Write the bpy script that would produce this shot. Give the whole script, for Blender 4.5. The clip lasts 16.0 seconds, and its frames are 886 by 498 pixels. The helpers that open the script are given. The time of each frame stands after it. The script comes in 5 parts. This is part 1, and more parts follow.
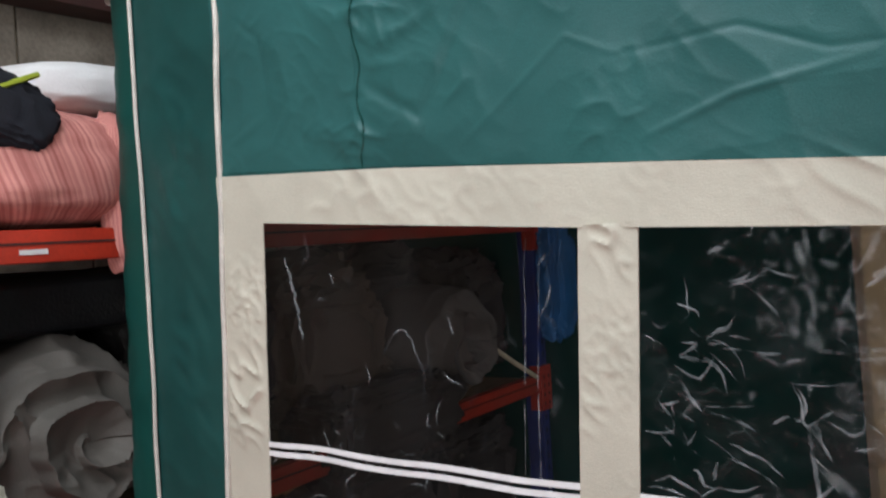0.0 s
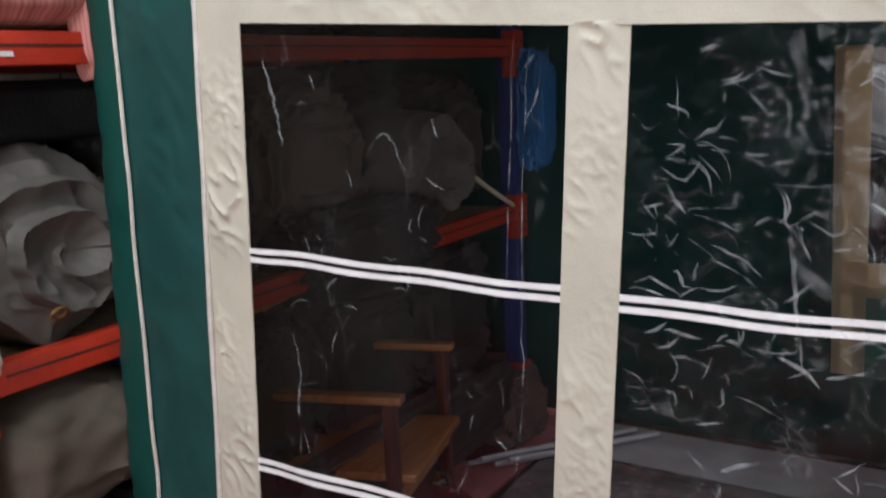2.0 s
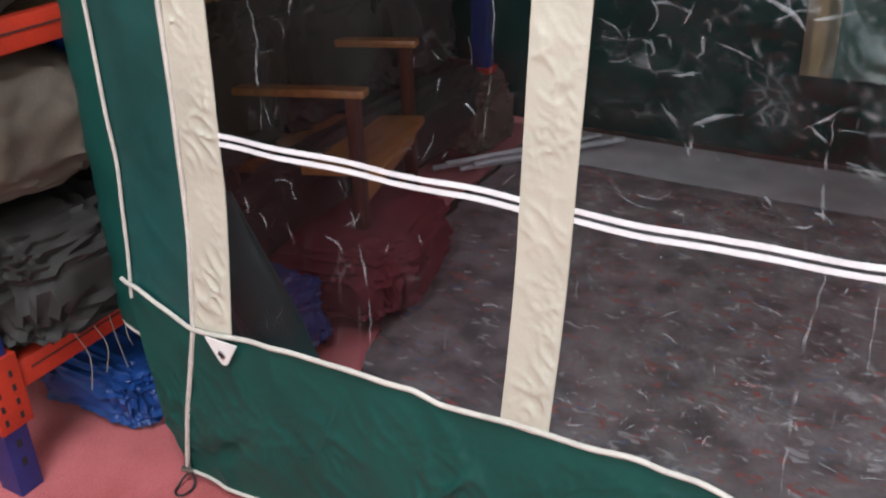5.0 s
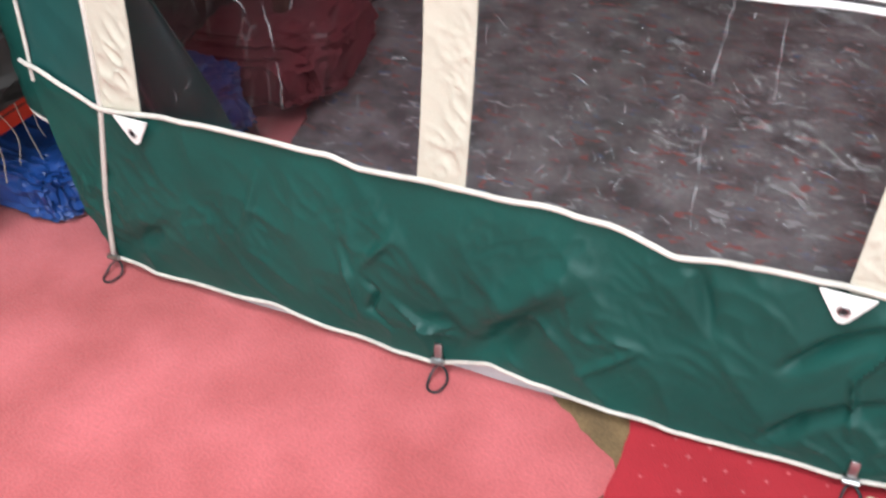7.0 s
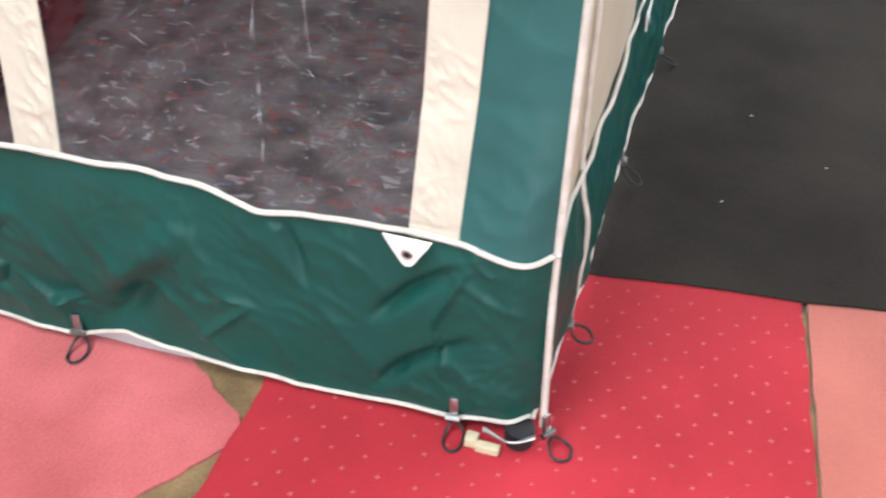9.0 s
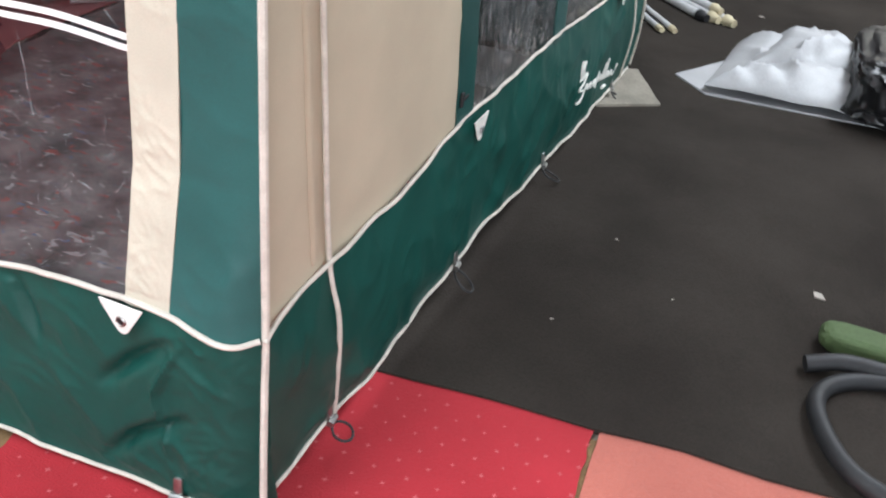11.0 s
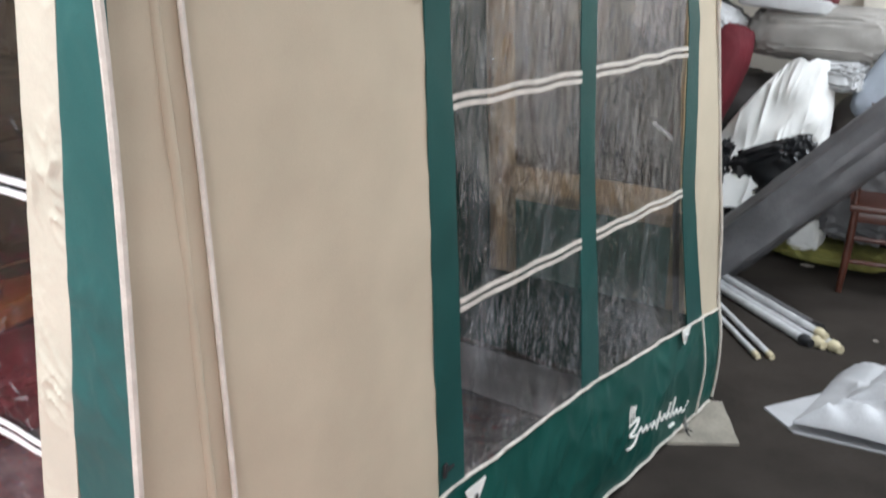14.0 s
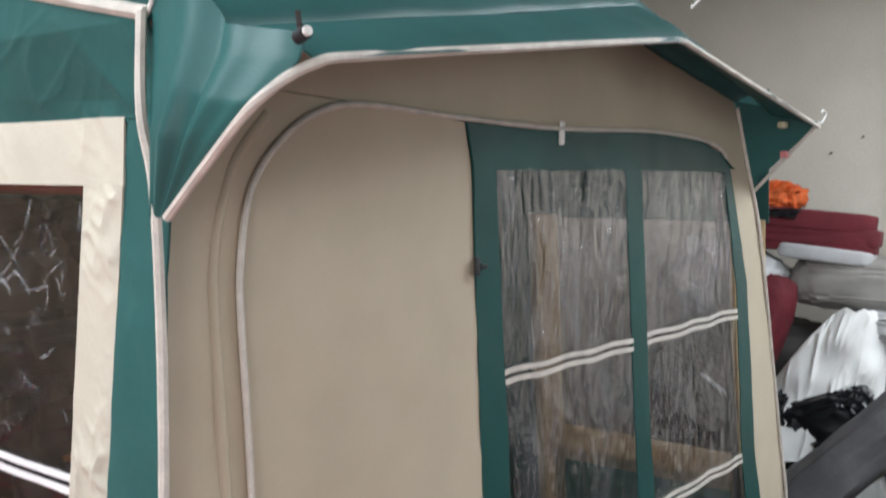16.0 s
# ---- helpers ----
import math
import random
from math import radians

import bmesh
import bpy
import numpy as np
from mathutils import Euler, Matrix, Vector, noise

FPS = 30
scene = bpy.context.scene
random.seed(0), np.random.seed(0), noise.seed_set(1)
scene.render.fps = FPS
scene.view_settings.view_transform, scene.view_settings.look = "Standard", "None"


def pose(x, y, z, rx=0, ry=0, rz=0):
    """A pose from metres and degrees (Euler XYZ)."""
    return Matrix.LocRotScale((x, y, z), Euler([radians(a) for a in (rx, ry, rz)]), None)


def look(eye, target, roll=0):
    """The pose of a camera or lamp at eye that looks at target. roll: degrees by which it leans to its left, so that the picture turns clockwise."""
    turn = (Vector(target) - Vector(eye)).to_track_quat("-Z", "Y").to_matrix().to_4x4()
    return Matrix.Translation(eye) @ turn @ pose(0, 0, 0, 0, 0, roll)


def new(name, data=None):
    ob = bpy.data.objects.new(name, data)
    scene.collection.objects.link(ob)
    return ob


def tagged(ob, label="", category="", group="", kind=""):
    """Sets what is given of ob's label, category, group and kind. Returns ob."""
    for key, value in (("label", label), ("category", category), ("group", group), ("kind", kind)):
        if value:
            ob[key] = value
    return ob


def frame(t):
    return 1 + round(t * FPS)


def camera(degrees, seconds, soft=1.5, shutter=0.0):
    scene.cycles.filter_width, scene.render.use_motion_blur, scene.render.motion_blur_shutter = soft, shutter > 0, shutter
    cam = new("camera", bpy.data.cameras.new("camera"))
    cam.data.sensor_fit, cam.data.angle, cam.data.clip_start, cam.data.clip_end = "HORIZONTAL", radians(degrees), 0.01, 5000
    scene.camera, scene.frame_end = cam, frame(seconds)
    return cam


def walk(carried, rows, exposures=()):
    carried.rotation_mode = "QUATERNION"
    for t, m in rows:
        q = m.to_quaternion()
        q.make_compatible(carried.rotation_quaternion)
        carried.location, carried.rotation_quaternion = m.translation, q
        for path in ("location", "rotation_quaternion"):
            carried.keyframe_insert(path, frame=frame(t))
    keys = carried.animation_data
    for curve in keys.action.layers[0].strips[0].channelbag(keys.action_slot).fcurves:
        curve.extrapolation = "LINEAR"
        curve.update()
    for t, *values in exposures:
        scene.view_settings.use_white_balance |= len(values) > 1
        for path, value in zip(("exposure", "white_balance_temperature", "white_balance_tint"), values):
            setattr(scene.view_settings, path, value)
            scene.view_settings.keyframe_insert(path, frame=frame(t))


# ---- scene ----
cam = camera(51.5, 16.0, 2.0, 0.5)
PATH = [
    (0, (-0.312, -1.164, 1.586), (-1.4, 0.514, 1.552), -3.4),
    (0.5, (-0.316, -1.164, 1.576), (-1.399, 0.513, 1.452), -3.6),
    (1, (-0.323, -1.162, 1.56), (-1.421, 0.496, 1.342), -3.3),
    (1.5, (-0.33, -1.163, 1.545), (-1.395, 0.503, 1.245), -2.9),
    (2, (-0.335, -1.161, 1.529), (-1.37, 0.508, 1.151), -2.4),
    (2.5, (-0.346, -1.151, 1.509), (-1.37, 0.493, 1.01), -2.5),
    (3, (-0.352, -1.143, 1.491), (-1.369, 0.475, 0.903), -2.8),
    (3.5, (-0.35, -1.141, 1.477), (-1.343, 0.461, 0.807), -3.0),
    (4, (-0.355, -1.142, 1.45), (-1.328, 0.427, 0.681), -3.0),
    (4.2, (-0.356, -1.142, 1.44), (-1.308, 0.419, 0.629), -2.7),
    (6.3, (-0.342, -1.143, 1.353), (-1.155, 0.313, 0.248), -2.4),
    (6.5, (-0.332, -1.149, 1.339), (-1.118, 0.288, 0.191), -2.6),
    (7, (-0.291, -1.145, 1.307), (-0.998, 0.242, 0.053), -2.7),
    (7.5, (-0.239, -1.135, 1.295), (-0.87, 0.235, -0.019), -2.6),
    (8, (-0.137, -1.128, 1.293), (-0.735, 0.266, -0.011), -1.4),
    (8.5, (0.013, -1.087, 1.293), (-0.476, 0.354, -0.004), 0.4),
    (9, (0.147, -1.061, 1.284), (-0.289, 0.428, 0.022), 1.5),
    (9.5, (0.246, -1.015, 1.271), (-0.174, 0.521, 0.061), 3.7),
    (10, (0.374, -0.974, 1.286), (-0.07, 0.574, 0.1), 5.9),
    (10.2, (0.426, -0.965, 1.284), (-0.027, 0.598, 0.121), 5.5),
    (12.3, (0.747, -0.669, 1.329), (-0.056, 0.838, 0.288), 7.4),
    (12.5, (0.758, -0.632, 1.355), (-0.084, 0.864, 0.328), 5.9),
    (13, (0.8, -0.605, 1.408), (-0.159, 0.934, 0.565), 3.8),
    (13.5, (0.849, -0.616, 1.455), (-0.144, 0.96, 0.727), 3.7),
    (14, (0.896, -0.638, 1.486), (-0.148, 0.966, 0.906), 2.5),
    (14.5, (0.905, -0.644, 1.502), (-0.173, 0.984, 1.072), 2.1),
    (15, (0.898, -0.636, 1.511), (-0.225, 0.991, 1.207), 1.8),
    (15.5, (0.879, -0.624, 1.524), (-0.294, 0.983, 1.319), 1.7),
    (16, (0.854, -0.617, 1.54), (-0.325, 0.998, 1.469), 1.8),
]
EXPOSURE = [(0.0, -0.85), (2.0, -0.72), (4.0, -0.48), (5.0, -0.2), (6.5, 0.25), (8.5, 0.44), (10.0, 0.24), (12.0, 0.28), (13.0, 0.50), (14.5, -0.02), (16.0, -0.16)]
walk(cam, [(t, look(eye, target, roll)) for t, eye, target, roll in PATH], EXPOSURE)

# ---- light ----
world = bpy.data.worlds.new("world")
scene.world = world
world.use_nodes = True
wn = world.node_tree
sky = wn.nodes.new("ShaderNodeTexSky")
sky.sky_type, sky.sun_disc, sky.sun_elevation, sky.sun_rotation = "NISHITA", False, radians(35), radians(150)
wn.nodes["Background"].inputs[1].default_value = 0.1
wn.links.new(sky.outputs[0], wn.nodes["Background"].inputs[0])


def area(name, x, y, z, sx, sy, watts, colour, rx=0, ry=0, rz=0):
    data = bpy.data.lights.new(name, "AREA")
    data.shape, data.size, data.size_y, data.energy, data.color = "RECTANGLE", sx, sy, watts, colour
    ob = new(name, data)
    ob.matrix_world = pose(x, y, z, rx, ry, rz)
    return tagged(ob, kind="structure")


HALL_TOP = 3.18
ROOM = (-2.95, 5.2, -4.6, 5.55, 3.2)  # x0, x1, y0, y1, height
area("rooflight_lamp", -1.0, -1.65, HALL_TOP, 1.0, 2.4, 155, (0.845, 0.92, 1.0))
area("rooflight_lamp", 1.6, 3.2, HALL_TOP, 1.0, 3.4, 185, (0.845, 0.92, 1.0))
# fill lamps in assumed, unseen doorways, added to brighten the awning's two walls
area("assumed_door_lamp", 5.12, 0.3, 1.45, 2.6, 3.2, 52, (0.845, 0.92, 1.0), 0, 90, 0)
area("assumed_door_lamp", 1.6, -4.52, 1.45, 3.2, 2.6, 185, (0.845, 0.92, 1.0), 90, 0, 0)

# ---- materials ----


def material(name, colour, rough=0.8, vary=0.12, scale=6.0, fine=120.0, bump=0.15, metal=0.0, stretch=(1, 1, 1), spec=0.5,
             second=None, amount=0.5, weave=0.0, sheen=0.0):
    """A surface with large stains, fine grain and relief."""
    m = bpy.data.materials.new(name)
    m.use_nodes = True
    t = m.node_tree
    p = t.nodes["Principled BSDF"]
    co = t.nodes.new("ShaderNodeTexCoord")
    mp = t.nodes.new("ShaderNodeMapping")
    mp.inputs["Scale"].default_value = stretch
    t.links.new(co.outputs["Object"], mp.inputs[0])
    big, small = t.nodes.new("ShaderNodeTexNoise"), t.nodes.new("ShaderNodeTexNoise")
    big.inputs["Scale"].default_value, big.inputs["Detail"].default_value = scale, 6
    small.inputs["Scale"].default_value, small.inputs["Detail"].default_value = fine, 3
    for n in (big, small):
        t.links.new(mp.outputs[0], n.inputs["Vector"])
    ramp = t.nodes.new("ShaderNodeValToRGB")
    other = second or tuple(c * (1 - vary * 2) for c in colour)
    ramp.color_ramp.elements[0].color = (*other, 1)
    ramp.color_ramp.elements[1].color = (*colour, 1)
    ramp.color_ramp.elements[0].position, ramp.color_ramp.elements[1].position = 0.5 - amount * 0.28, 0.5 + (1 - amount) * 0.28
    t.links.new(big.outputs[0], ramp.inputs[0])
    mix = t.nodes.new("ShaderNodeMix")
    mix.data_type, mix.blend_type = "RGBA", "MULTIPLY"
    mix.inputs[0].default_value = min(1.0, vary * 3)
    gr = t.nodes.new("ShaderNodeValToRGB")
    gr.color_ramp.elements[0].position, gr.color_ramp.elements[1].position = 0.3, 0.62
    gr.color_ramp.elements[0].color = (0.62, 0.62, 0.62, 1)
    t.links.new(small.outputs[0], gr.inputs[0])
    t.links.new(ramp.outputs[0], mix.inputs[6])
    t.links.new(gr.outputs[0], mix.inputs[7])
    t.links.new(mix.outputs[2], p.inputs["Base Color"])
    p.inputs["Roughness"].default_value, p.inputs["Metallic"].default_value = rough, metal
    p.inputs["Specular IOR Level"].default_value = spec
    p.inputs["Sheen Weight"].default_value = sheen
    bp = t.nodes.new("ShaderNodeBump")
    bp.inputs["Strength"].default_value, bp.inputs["Distance"].default_value = bump, 0.004
    add = t.nodes.new("ShaderNodeMath")
    add.operation = "ADD"
    t.links.new(big.outputs[0], add.inputs[0])
    t.links.new(small.outputs[0], add.inputs[1])
    t.links.new(add.outputs[0], bp.inputs["Height"])
    t.links.new(bp.outputs[0], p.inputs["Normal"])
    return m


def clear_vinyl(name, stretch, cell, haze, glint, wrinkle, tint, keep=0.5, gloss=0.03, haze_scale=3.0):
    """Clear crumpled PVC sheet: see-through, glossier at a slant, with glints painted white along broken sharp creases.
    """
    m = bpy.data.materials.new(name)
    m.use_nodes = True
    t = m.node_tree
    t.nodes.remove(t.nodes["Principled BSDF"])
    out = t.nodes["Material Output"]
    co, mp = t.nodes.new("ShaderNodeTexCoord"), t.nodes.new("ShaderNodeMapping")
    mp.inputs["Scale"].default_value = stretch
    mp.inputs["Rotation"].default_value = (0.12, 0.3, 0.1)
    t.links.new(co.outputs["Object"], mp.inputs[0])

    def calc(op, a, b=None, c=None):
        n = t.nodes.new("ShaderNodeMath")
        n.operation = op
        for k, v in enumerate((a, b, c)):
            if hasattr(v, "links"):
                t.links.new(v, n.inputs[k])
            elif v is not None:
                n.inputs[k].default_value = v
        return n.outputs[0]

    def grain(sc, detail, dist, vec=mp.outputs[0], slot=0):
        n = t.nodes.new("ShaderNodeTexNoise")
        n.inputs["Scale"].default_value, n.inputs["Detail"].default_value, n.inputs["Distortion"].default_value = sc, detail, dist
        t.links.new(vec, n.inputs["Vector"])
        return n.outputs[slot]

    def span(v, lo, hi):
        n = t.nodes.new("ShaderNodeMapRange")
        n.interpolation_type = "SMOOTHSTEP"
        n.inputs["From Min"].default_value, n.inputs["From Max"].default_value = lo, hi
        t.links.new(v, n.inputs["Value"])
        return n.outputs[0]
    # bent coordinates, so that no crease runs quite straight
    bend = t.nodes.new("ShaderNodeVectorMath")
    bend.operation = "MULTIPLY_ADD"
    bend.inputs[1].default_value = (0.16, 0.16, 0.16)
    t.links.new(grain(5.0, 2, 0.0, slot=1), bend.inputs[0])
    t.links.new(mp.outputs[0], bend.inputs[2])

    def cracks(sc, width, lo, hi, gate_scale):
        v = t.nodes.new("ShaderNodeTexVoronoi")
        v.feature = "DISTANCE_TO_EDGE"
        v.inputs["Scale"].default_value = sc
        t.links.new(bend.outputs[0], v.inputs["Vector"])
        line = calc("SUBTRACT", 1.0, span(v.outputs["Distance"], 0.0, width))
        return calc("MULTIPLY", line, span(grain(gate_scale, 2, 0.4), lo, hi))
    big = cracks(cell, 0.055, 0.50 + 0.12 * (1 - keep), 0.66, cell * 0.75)
    small = cracks(cell * 2.3, 0.075, 0.54 + 0.10 * (1 - keep), 0.68, cell * 0.6)
    lines = calc("MAXIMUM", big, calc("MULTIPLY", small, 0.7))
    cloud = span(grain(haze_scale, 6, 0.8), 0.42, 0.72)
    height = calc("ADD", calc("MULTIPLY", grain(cell * 0.55, 3, 1.2), 0.7), calc("MULTIPLY", lines, 0.22))
    bp = t.nodes.new("ShaderNodeBump")
    bp.inputs["Strength"].default_value, bp.inputs["Distance"].default_value = wrinkle, 0.03
    t.links.new(height, bp.inputs["Height"])
    fr = t.nodes.new("ShaderNodeLayerWeight")
    fr.inputs["Blend"].default_value = 0.5
    t.links.new(bp.outputs[0], fr.inputs["Normal"])
    shine = calc("ADD", calc("MULTIPLY", calc("POWER", fr.outputs["Facing"], 4.0), 0.7), gloss)
    tr, gl, df = t.nodes.new("ShaderNodeBsdfTransparent"), t.nodes.new("ShaderNodeBsdfGlossy"), t.nodes.new("ShaderNodeBsdfDiffuse")
    tr.inputs[0].default_value = (*tint, 1)
    gl.inputs["Roughness"].default_value = 0.05
    df.inputs[0].default_value = (0.74, 0.75, 0.77, 1)
    t.links.new(bp.outputs[0], gl.inputs["Normal"])
    t.links.new(bp.outputs[0], df.inputs["Normal"])
    # crease lines get white diffuse colour in place of reflected glints; cloud adds haze
    white = calc("ADD", calc("MULTIPLY", calc("MULTIPLY", lines, calc("ADD", calc("MULTIPLY", cloud, 0.9), 0.35)), glint), calc("MULTIPLY", cloud, haze))
    m1, m2 = t.nodes.new("ShaderNodeMixShader"), t.nodes.new("ShaderNodeMixShader")
    t.links.new(white, m1.inputs[0])
    t.links.new(tr.outputs[0], m1.inputs[1])
    t.links.new(df.outputs[0], m1.inputs[2])
    t.links.new(shine, m2.inputs[0])
    t.links.new(m1.outputs[0], m2.inputs[1])
    t.links.new(gl.outputs[0], m2.inputs[2])
    t.links.new(m2.outputs[0], out.inputs[0])
    return m


def thin_cloth(name, colour):
    """Thin canvas that lets part of the light through."""
    m = material(name, colour, 0.8, 0.06, 6, 400, 0.12)
    t = m.node_tree
    p = t.nodes["Principled BSDF"]
    tl, mx = t.nodes.new("ShaderNodeBsdfTranslucent"), t.nodes.new("ShaderNodeMixShader")
    t.links.new(p.inputs["Base Color"].links[0].from_socket, tl.inputs[0])
    mx.inputs[0].default_value = 0.6
    t.links.new(p.outputs[0], mx.inputs[1])
    t.links.new(tl.outputs[0], mx.inputs[2])
    t.links.new(mx.outputs[0], t.nodes["Material Output"].inputs[0])
    return m


CREAM_THIN = thin_cloth("thin_cream_canvas", (0.86, 0.73, 0.52))
TEAL_THIN = thin_cloth("thin_teal_cloth", (0.20, 0.36, 0.32))
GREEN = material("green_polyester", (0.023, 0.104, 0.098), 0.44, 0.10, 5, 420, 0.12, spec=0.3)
# darker copy of GREEN; holds the visor's shade on the door frame
GREEN_DEEP = material("green_polyester_deep", (0.0115, 0.070, 0.063), 0.42, 0.12, 5, 420, 0.14, spec=0.3)
GREEN_SKIRT = material("green_pvc_skirt", (0.007, 0.066, 0.053), 0.45, 0.10, 5, 300, 0.10, spec=0.24)
CREAM = material("cream_canvas", (0.53, 0.49, 0.395), 0.72, 0.06, 7, 400, 0.15)
CREAM_B = material("beige_canvas", (0.47, 0.40, 0.295), 0.8, 0.05, 5, 500, 0.12)
PIPE = material("white_piping", (0.62, 0.57, 0.50), 0.6, 0.10, 30, 300, 0.1)
TAPE = material("white_tape", (0.80, 0.78, 0.77), 0.55, 0.06, 30, 300, 0.1)
TAB = material("white_vinyl_tab", (0.80, 0.79, 0.74), 0.45, 0.06, 20, 200, 0.05)
STEEL = material("dull_steel", (0.45, 0.45, 0.44), 0.35, 0.12, 30, 200, 0.1, metal=1.0)
BRASS = material("dull_brass", (0.24, 0.12, 0.035), 0.5, 0.15, 30, 200, 0.1, metal=0.5)
ALU = material("aluminium_tube", (0.70, 0.70, 0.71), 0.4, 0.1, 12, 150, 0.08, metal=0.15)
RUBBER = material("black_rubber", (0.016, 0.016, 0.018), 0.6, 0.15, 30, 200, 0.1)
VINYL_A = clear_vinyl("clear_vinyl_smooth", (1.5, 1, 0.5), 16, 0.004, 0.02, 0.16, (0.86, 0.83, 0.85), 0.25, 0.010)
VINYL_C = clear_vinyl("clear_vinyl_creased", (0.9, 1, 1.2), 26, 0.006, 0.04, 0.34, (0.92, 0.90, 0.91), 0.9, 0.014, 16.0)
VINYL_D = clear_vinyl("clear_vinyl_far", (1, 1, 1), 9, 0.008, 0.05, 0.10, (0.94, 0.93, 0.93), 0.5)
# milky film, its haze raised further to stand in for bright reflections
VINYL_B = clear_vinyl("clear_vinyl_milky", (1, 1.6, 0.5), 34, 0.05, 0.06, 0.42, (0.82, 0.79, 0.80), 0.9, 0.10, 8.0)


def crease_glint(name):
    """The pale, shiny ridge of a crease in clear sheet; its glint is put into the colour."""
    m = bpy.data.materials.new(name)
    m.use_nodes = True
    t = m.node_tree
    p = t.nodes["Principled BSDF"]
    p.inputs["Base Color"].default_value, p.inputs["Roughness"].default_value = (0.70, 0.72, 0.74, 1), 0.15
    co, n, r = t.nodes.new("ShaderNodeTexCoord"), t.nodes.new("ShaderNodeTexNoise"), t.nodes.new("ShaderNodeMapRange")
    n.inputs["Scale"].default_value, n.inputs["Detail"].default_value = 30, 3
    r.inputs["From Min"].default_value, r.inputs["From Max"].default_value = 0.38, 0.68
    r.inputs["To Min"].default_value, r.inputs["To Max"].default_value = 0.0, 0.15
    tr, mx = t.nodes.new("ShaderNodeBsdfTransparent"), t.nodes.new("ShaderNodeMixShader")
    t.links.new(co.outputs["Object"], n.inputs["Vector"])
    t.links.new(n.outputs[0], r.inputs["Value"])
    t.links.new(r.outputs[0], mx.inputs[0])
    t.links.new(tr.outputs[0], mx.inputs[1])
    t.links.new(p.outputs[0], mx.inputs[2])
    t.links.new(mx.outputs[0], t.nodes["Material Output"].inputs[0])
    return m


CREASE_GLINT = crease_glint("pale_crease_glint")
PINK = material("worn_pink_carpet", (0.60, 0.135, 0.14), 0.95, 0.16, 3.4, 160, 0.7, second=(0.40, 0.072, 0.07), sheen=0.3)
RED = material("red_carpet", (0.47, 0.021, 0.034), 0.95, 0.12, 2.2, 260, 0.6, second=(0.34, 0.012, 0.020), sheen=0.05)
DOT = material("pink_carpet_fleck", (0.58, 0.12, 0.13), 0.95, 0.1, 40, 300, 0.4)
ORANGE_CARPET = material("orange_carpet", (0.50, 0.135, 0.095), 0.95, 0.12, 2.2, 260, 0.6, second=(0.40, 0.10, 0.07), sheen=0.3)
UNDERLAY = material("tan_underlay", (0.26, 0.165, 0.075), 0.95, 0.2, 14, 160, 0.6)
GREY_CARPET = material("dark_grey_carpet", (0.039, 0.032, 0.0265), 0.98, 0.2, 2.2, 200, 0.8, second=(0.022, 0.0172, 0.014), spec=0.2)


def flecked(name, colour, second, flecks):
    """A speckled floor covering: a grey ground with patches of other colours, some standing for reflections."""
    m = material(name, colour, 0.8, 0.2, 9, 90, 0.6, second=second)
    t = m.node_tree
    p = t.nodes["Principled BSDF"]
    src = p.inputs["Base Color"].links[0].from_socket
    co = t.nodes.new("ShaderNodeTexCoord")
    for k, (c, at) in enumerate(flecks):
        mp, n, r, mx = t.nodes.new("ShaderNodeMapping"), t.nodes.new("ShaderNodeTexNoise"), t.nodes.new("ShaderNodeMapRange"), t.nodes.new("ShaderNodeMix")
        mp.inputs["Location"].default_value = (3.7 * k, 1.9 * k, 0)
        mp.inputs["Rotation"].default_value = (0, 0, 0.5 + 0.4 * k)
        mp.inputs["Scale"].default_value = (1, 2.2, 1)
        n.inputs["Scale"].default_value, n.inputs["Detail"].default_value, n.inputs["Distortion"].default_value = 19, 3, 0.8
        r.inputs["From Min"].default_value, r.inputs["From Max"].default_value = at, at + 0.04
        t.links.new(co.outputs["Object"], mp.inputs[0])
        t.links.new(mp.outputs[0], n.inputs["Vector"])
        t.links.new(n.outputs[0], r.inputs["Value"])
        mx.data_type = "RGBA"
        mx.inputs[7].default_value = (*c, 1)
        t.links.new(r.outputs[0], mx.inputs[0])
        t.links.new(src, mx.inputs[6])
        src = mx.outputs[2]
    t.links.new(src, p.inputs["Base Color"])
    return m


# the reddish flecks also paint the red carpet's reflection in the window
GROUNDSHEET = flecked("flecked_grey_floor_cover", (0.20, 0.18, 0.175), (0.085, 0.072, 0.072), (((0.24, 0.075, 0.065), 0.62), ((0.09, 0.13, 0.20), 0.65), ((0.28, 0.27, 0.27), 0.63)))
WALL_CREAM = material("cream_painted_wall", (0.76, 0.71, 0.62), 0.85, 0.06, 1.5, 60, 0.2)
BLOCK = material("grey_concrete_block", (0.36, 0.30, 0.235), 0.95, 0.18, 7, 70, 0.9, second=(0.22, 0.18, 0.14))
MORTAR = material("pale_mortar", (0.46, 0.37, 0.25), 0.95, 0.12, 20, 120, 0.6)
OXIDE = material("dark_red_steel_paint", (0.075, 0.022, 0.018), 0.6, 0.15, 6, 90, 0.2)
# for walls out of view, kept dark so the vinyl reflects little
DIM = material("dark_grey_unseen_wall", (0.13, 0.125, 0.12), 0.9, 0.12, 1.5, 60, 0.3)
CEILING = material("white_ceiling_sheet", (0.62, 0.61, 0.60), 0.8, 0.08, 2, 60, 0.1)
RACK_RED = material("orange_red_rack_paint", (0.46, 0.034, 0.014), 0.45, 0.12, 9, 120, 0.15)
RACK_BLUE = material("blue_rack_paint", (0.012, 0.03, 0.17), 0.45, 0.14, 9, 120, 0.15)
CHIPBOARD = material("chipboard_deck", (0.22, 0.14, 0.075), 0.9, 0.2, 30, 150, 0.3)
